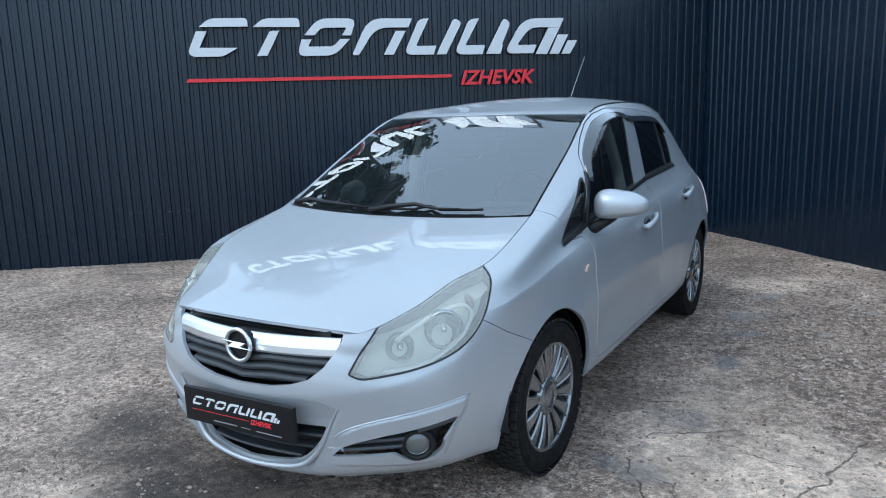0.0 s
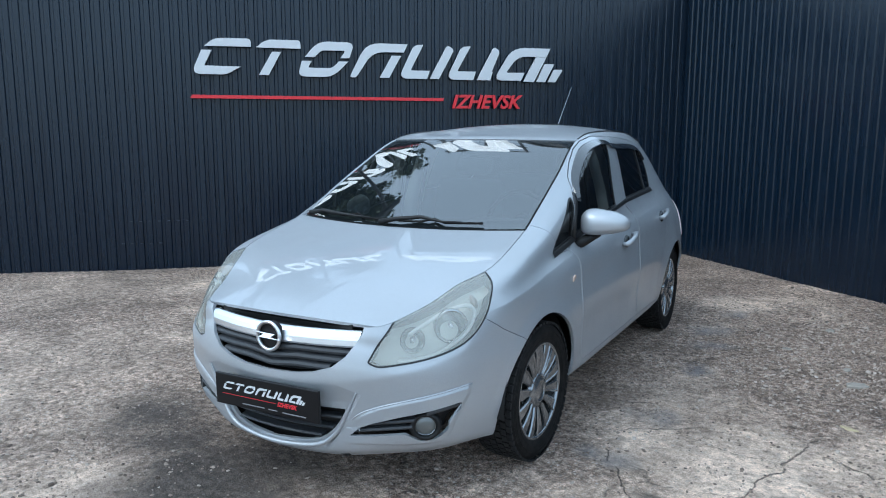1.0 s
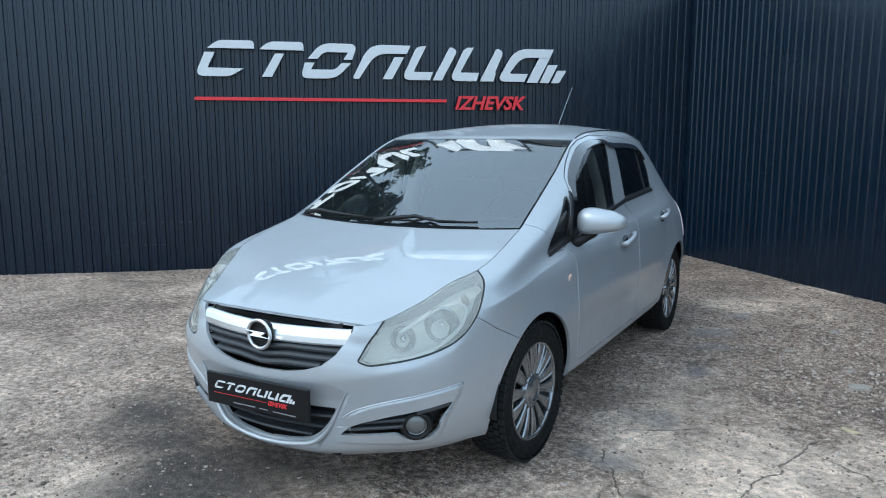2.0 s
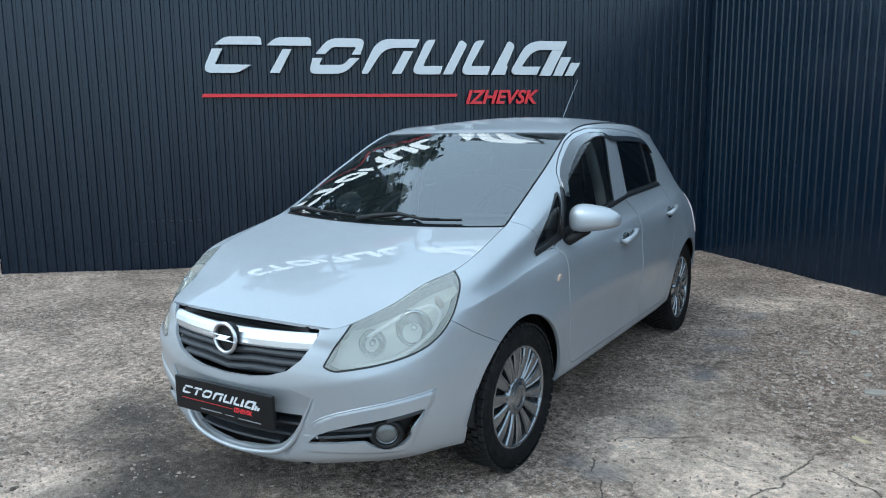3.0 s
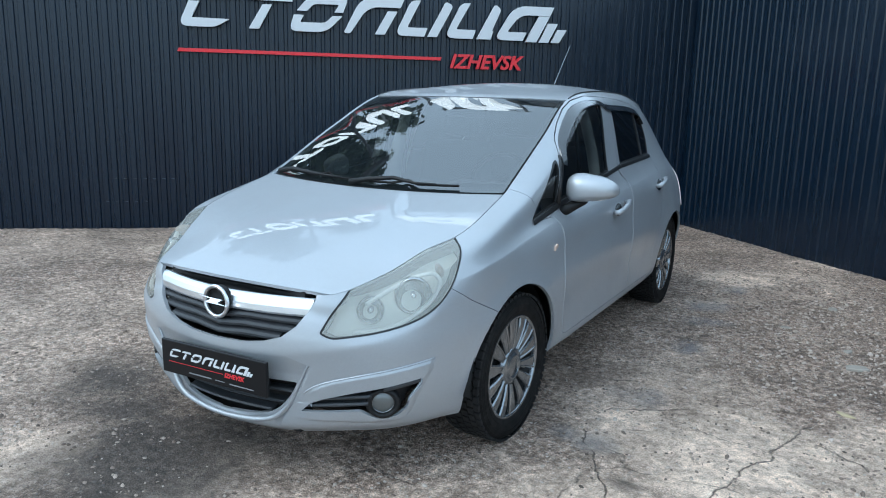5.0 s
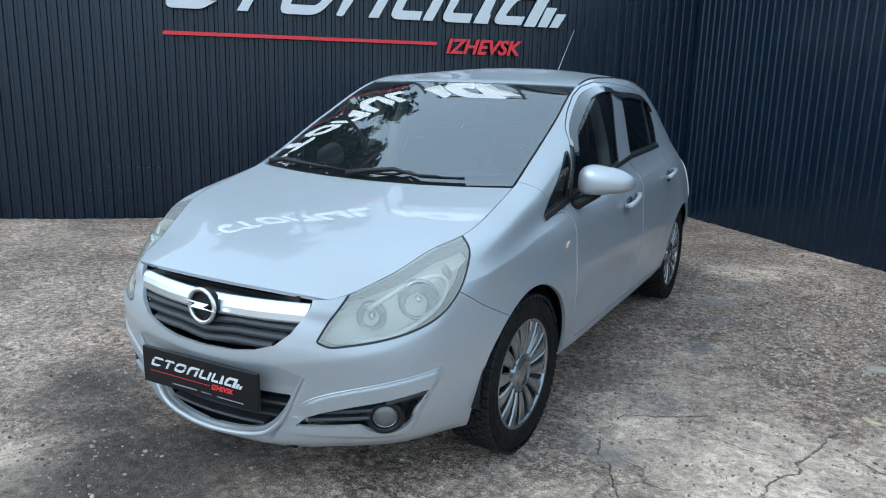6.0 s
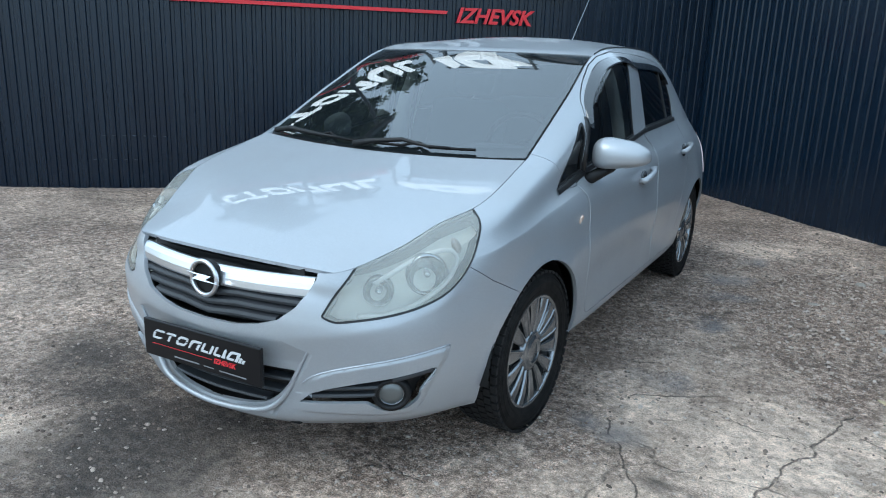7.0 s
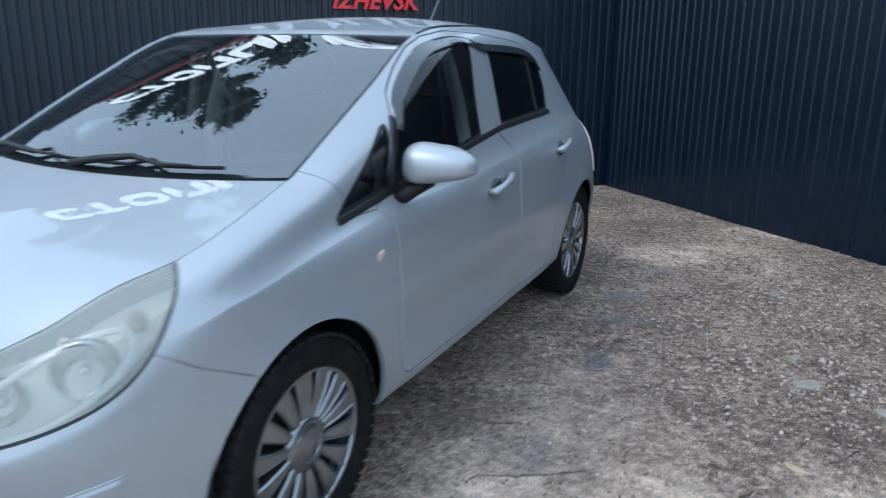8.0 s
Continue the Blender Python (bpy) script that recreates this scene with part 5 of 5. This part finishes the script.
box(bm, (-.745, .36, .215), (.745, 2.15, .29), .01)
part("floor_pan", bm, M_DARK, car)


# ---- trim, mirrors, handles, wipers, aerial ----
def on_side(y, z, out=0.0):
    hit = skin_tree.ray_cast(Vector((3, y, z)), Vector((-1, 0, 0)))
    p, n = (hit[0], hit[1]) if hit[0] else (Vector((.72, y, z)), Vector((1, 0, 0)))
    return p + n * out, n


def side_strip(path, half, out, material, name, parent, s, label="", lean=0.0):
    """A narrow bar along (y, z) points on the flank, half high either way and proud by out."""
    verts, faces, m = [], [], len(path)
    for i, (y, z) in enumerate(path):
        d = Vector(path[min(i + 1, m - 1)]) - Vector(path[max(i - 1, 0)])
        u = Vector((-d.y, d.x)).normalized()
        for k, (h, o) in enumerate(((-half, -.004), (-half, out * .7 + lean), (-half * .6, out + lean), (half * .6, out), (half, out * .7), (half, -.004))):
            p, _ = on_side(y + u.x * h, z + u.y * h)
            p = p + Vector((o, 0, 0))
            verts.append((p.x * s, p.y, p.z))
    for i in range(m - 1):
        for k in range(5):
            q = (6 * i + k, 6 * i + k + 1, 6 * i + k + 7, 6 * i + k + 6)
            faces.append(q if s < 0 else q[::-1])
    return data_part(name, verts, faces, material, parent, label, smooth=False)


def fine(path, n=6):
    out = []
    for p, q in zip(path, path[1:]):
        out += [(p[0] + (q[0] - p[0]) * k / n, p[1] + (q[1] - p[1]) * k / n) for k in range(n)]
    return out + [path[-1]]


def inwards(path, d):
    out = []
    for i, p in enumerate(path):
        t = Vector(path[min(i + 1, len(path) - 1)]) - Vector(path[max(i - 1, 0)])
        u = Vector((t.y, -t.x)).normalized()
        out.append((p[0] + u.x * d, p[1] + u.y * d))
    return out


VISOR_FRONT = [(p.x, p.z) for p in glide([Vector((y, 0, z)) for y, z in ((.580, 1.098), (.60, 1.150), (.655, 1.208), (.76, 1.277), (.88, 1.338), (1.0, 1.374), (1.18, 1.397), (1.33, 1.392), (1.40, 1.37))], 4)]
VISOR_REAR = [(p.x, p.z) for p in glide([Vector((y, 0, z)) for y, z in ((1.40, 1.372), (1.50, 1.366), (1.80, 1.362), (2.08, 1.346), (2.22, 1.312), (2.268, 1.265))], 5)]
for sx in (LEFT, RIGHT):
    s = sx[0]
    fd, rd = side_parts["front_door", sx], side_parts["rear_door", sx]
    side_strip(fine([(.208, .875), (.54, .911), (.9, .957), (1.275, 1.003), (1.49, 1.026)]), .011, .006, M_SEAL, "belt_trim", fd, s)
    side_strip(fine([(1.495, 1.026), (1.80, 1.036), (2.19, 1.047)]), .011, .006, M_SEAL, "belt_trim", rd, s)
    side_strip(inwards(VISOR_FRONT, .021), .014, .008, M_VISOR, "wind_visor", fd, s, "smoked wind visor", lean=.006)
    side_strip(inwards(VISOR_REAR, .018), .016, .008, M_VISOR, "wind_visor", rd, s, "smoked wind visor", lean=.006)
    side_strip(fine([(.552, .93), (.566, 1.0), (.582, 1.105)], 4), .012, .004, M_SEAL, "window_post", fd, s)
    side_strip(fine([(2.015, 1.055), (2.045, 1.19), (2.068, 1.335)], 4), .008, .003, M_SEAL, "window_post", rd, s)
    # mirror
    bm = bmesh.new()
    r = bmesh.ops.create_uvsphere(bm, u_segments=32, v_segments=20, radius=1)
    for v in r["verts"]:
        c = v.co
        c.x, c.z = math.copysign(abs(c.x) ** .62, c.x), math.copysign(abs(c.z) ** (.8 if c.z > 0 else .55), c.z)
        t = (c.x + 1) / 2
        c.z *= 1.0 - .48 * t ** 1.6 if c.z > 0 else 1.0 - .50 * t
        c.y = c.y * (1.0 if c.y < 0 else .25) * (1 - .25 * t)
    place = Matrix.Translation((s * .868, .625, .990)) @ pose(0, 0, 0, 0, 0, s * 8) if s > 0 else Matrix.Translation((-.765, .74, .984)) @ pose(0, 0, 0, 0, 0, 72)
    bmesh.ops.transform(bm, matrix=place @ Matrix.Diagonal((s * .122, .095, .076, 1)), verts=r["verts"])
    bmesh.ops.recalc_face_normals(bm, faces=bm.faces)
    part("door_mirror", bm, M_PAINT, fd, "silver door mirror on a black foot", smooth=True)
    bm = bmesh.new()
    r = bmesh.ops.create_circle(bm, cap_ends=True, segments=32, radius=1)
    bmesh.ops.transform(bm, matrix=place @ pose(0, .024, 0, 90, 0, 0) @ Matrix.Diagonal((.104, .060, 1, 1)), verts=r["verts"])
    part("mirror_glass", bm, M_CHROME, fd)
    bm = bmesh.new()
    tube(bm, [(s * .725, .56, .880), (s * .765, .57, .890), (s * (.80 if s > 0 else .775), .595, .915), (s * (.825 if s > 0 else .77), .64, .935)], [.026, .026, .024, .024], 12)
    part("mirror_foot", bm, M_DARK, fd, smooth=True)
    # rounded leading edges of the doors
    for door, path in ((fd, [(.474, .345), (.461, .45), (.4605, .60), (.472, .74), (.465, .83), (.432, .874)]), (rd, [(1.536, .335), (1.545, .60), (1.553, .86), (1.541, .945), (1.47, .995)])):
        bm = bmesh.new()
        tube(bm, [(q.x * s, q.y, q.z) for q in [on_side(y, z, -.0006)[0] for y, z in fine(path)]], .0028, 8)
        part("door_edge", bm, M_PAINT, door, smooth=True)
    # handles
    for door, y0, z0, y1, z1 in ((fd, 1.185, .803, 1.385, .838), (rd, 2.045, .866, 2.235, .892)):
        a, n0 = on_side(y0, z0, .016)
        b, n1 = on_side(y1, z1, .016)
        m = (a + b) / 2 + n0 * .022
        pts = [a - n0 * .014, a + n0 * .010, a.lerp(m, .6) + n0 * .008, m, b.lerp(m, .6) + n0 * .008, b + n1 * .010, b - n1 * .014]
        bm = bmesh.new()
        tube(bm, [(p.x * s, p.y, p.z) for p in pts], [.012, .015, .015, .014, .015, .015, .012], 10)
        part("door_handle", bm, M_PAINT, door, smooth=True)
        bm = bmesh.new()
        c, n = on_side((y0 + y1) / 2 - .02, (z0 + z1) / 2 - .008, .001)
        r = bmesh.ops.create_uvsphere(bm, u_segments=20, v_segments=10, radius=1)
        bmesh.ops.transform(bm, matrix=Matrix.Translation((c.x * s, c.y, c.z)) @ pose(0, 0, 0, 8, -s * 12, 0) @ Matrix.Diagonal((.004, .062, .036, 1)), verts=r["verts"])
        part("handle_cup", bm, M_CAP, door, smooth=True)
    # black strip between the quarter light and the door glass
    bm = bmesh.new()
    tube(bm, [(p.x * s, p.y, p.z) for p in [on_side(y, z, -.002)[0] for y, z in ((.537, .915), (.548, 1.0), (.560, 1.09), (.585, 1.135))]], [.014, .015, .014, .008], 8)
    part("window_divider", bm, M_SEAL, side_parts["front_door", sx], smooth=True)
    # side repeater
    bm = bmesh.new()
    c, n = on_side(.352, .752, .001)
    prism(bm, rounded([(-.021, -.009), (.021, -.004), (.016, .012), (-.013, .011)], .005, 3), .006, Matrix.Translation((c.x * s, c.y, c.z)) @ pose(0, 0, 0, 0, -s * 18, s * 90))
    part("side_repeater", bm, M_AMBER, side_parts["fender", sx])
    bm = bmesh.new()
    box(bm, (s * .62 - .11, 2.862, .12), (s * .62 + .11, 2.872, .36), .003)
    part("mud_flap", bm, M_RUBBER, car)
    # roof seam strips
    bm = bmesh.new()
    tube(bm, [(s * (e.x + .002), e.y, e.z + .001) for e in EDGE[6 * NU:10 * NU:4]], .0035, 6)
    part("roof_strip", bm, M_SEAL, car)


def screen_point(x, f, out=0.0):
    """A point of the windscreen at width x, f of the way up."""
    i = min(int((SCREEN_FROM + f * (SCREEN_TO - SCREEN_FROM))), len(TOP) - 1)
    c, e = MID[i], EDGE[i]
    t = min(1.0, abs(x) / e.x)
    p = Vector((x, c.y + (e.y - c.y) * t ** 2, c.z + (e.z - c.z) * t ** 2.2))
    return p + Vector((0, -.5, .86)) * out


for name, pts, rads in (
    ("wiper", [(-.585, .01, .016), (-.50, .05, .020), (-.40, .06, .018), (-.28, .045, .016), (-.16, .04, .014)], [.013, .011, .009, .006, .005]),
    ("wiper", [(-.085, .02, .016), (.0, .06, .020), (.12, .07, .018), (.24, .055, .016), (.34, .04, .014)], [.013, .011, .009, .006, .005]),
):
    bm = bmesh.new()
    tube(bm, [screen_point(x, f, o) for x, f, o in pts], rads, 8)
    arm = part(name, bm, M_DARK, car, "black windscreen wiper", smooth=True)
    x0, x1 = (-.50, -.02) if pts[0][0] < -.3 else (-.06, .44)
    bm = bmesh.new()
    tube(bm, [screen_point(x0 + (x1 - x0) * k / 8, .035 + .03 * math.sin(math.pi * k / 8), .010) for k in range(9)], .006, 6)
    part("wiper_blade", bm, M_RUBBER, arm)
bm = bmesh.new()
tube(bm, [(0, 2.25, 1.472), (0, 2.34, 1.57), (0, 2.53, 1.765)], [.0045, .0034, .0026], 8)
aerial = part("aerial", bm, M_CAP, car, "thin grey roof aerial")
bm = bmesh.new()
tube(bm, [(0, 2.21, 1.468), (0, 2.245, 1.475), (0, 2.262, 1.49)], [.022, .016, .007], 10)
part("aerial_base", bm, M_DARK, aerial, smooth=True)

# ---- cabin ----
for s in (1, -1):
    bm = bmesh.new()
    rows = []
    for x, y, z in ((.715, 1.36, .80), (.690, 1.36, .96), (.652, 1.37, 1.12), (.602, 1.385, 1.27), (.555, 1.405, 1.37)):
        rows.append([bm.verts.new((s * (x + dx), y + dy, z)) for dx, dy in ((.014, -.105), (-.030, -.100), (-.060, -.075), (-.066, .0), (.012, .06))])
    for p, q in zip(rows, rows[1:]):
        for k in range(4):
            bm.faces.new((p[k], p[k + 1], q[k + 1], q[k]))
    bmesh.ops.recalc_face_normals(bm, faces=bm.faces)
    part("pillar_trim", bm, M_LINING, car, "pale grey centre pillar trim", smooth=True)
bm = bmesh.new()
box(bm, (-.64, .18, .70), (.64, .62, .93), .05)
box(bm, (.18, .40, .88), (.56, .62, .99), .04)
dashboard = part("dashboard", bm, M_SEAT, car, "dark grey dashboard", smooth=True)
bm = bmesh.new()
prof = [(.185 + .014 * math.cos(a), .014 * math.sin(a)) for a in [2 * math.pi * k / 8 for k in range(8)]]
at = Matrix.Translation((.36, .74, .93)) @ pose(0, 0, 0, -24, 0, 90)
lathe(bm, prof, 32, at, closed=True)
box(bm, (-.02, -.18, -.03), (.02, .18, .03), .008, at)
box(bm, (-.025, -.06, -.09), (.025, .06, .06), .015, at)
part("steering_wheel", bm, M_DARK, car)
for x in (.36, -.36):
    bm = bmesh.new()
    box(bm, (x - .25, .95, .38), (x + .25, 1.47, .56), .06)
    box(bm, (-.25, -.07, 0), (.25, .07, .62), .06, Matrix.Translation((x, 1.42, .52)) @ pose(0, 0, 0, -16))
    seat = part("seat", bm, M_SEAT, car, "dark cloth front seat", smooth=True)
    bm = bmesh.new()
    box(bm, (-.13, -.05, 0), (.13, .05, .17), .045, Matrix.Translation((x, 1.60, 1.14)) @ pose(0, 0, 0, -12))
    part("headrest", bm, M_SEAT, seat, smooth=True)
bm = bmesh.new()
box(bm, (-.62, 1.95, .38), (.62, 2.45, .60), .05)
box(bm, (-.62, -.08, 0), (.62, .08, .60), .05, Matrix.Translation((0, 2.42, .52)) @ pose(0, 0, 0, -16))
part("rear_bench", bm, M_SEAT, car, smooth=True)
bm = bmesh.new()
box(bm, (-.12, -.012, -.035), (.12, .012, .035), .01, Matrix.Translation((0, .99, 1.315)) @ pose(0, 0, 0, 8, 0, 8))
tube(bm, [(0, .99, 1.34), (0, .97, 1.40)], .008, 6)
part("inside_mirror", bm, M_DARK, car)
for s in (1, -1):
    bm = bmesh.new()
    tube(bm, [(s * .60, 1.255, .55), (s * .575, 1.255, 1.0), (s * .53, 1.275, 1.27)], [.014, .013, .012], 6)
    part("seat_belt", bm, M_DARK, car)
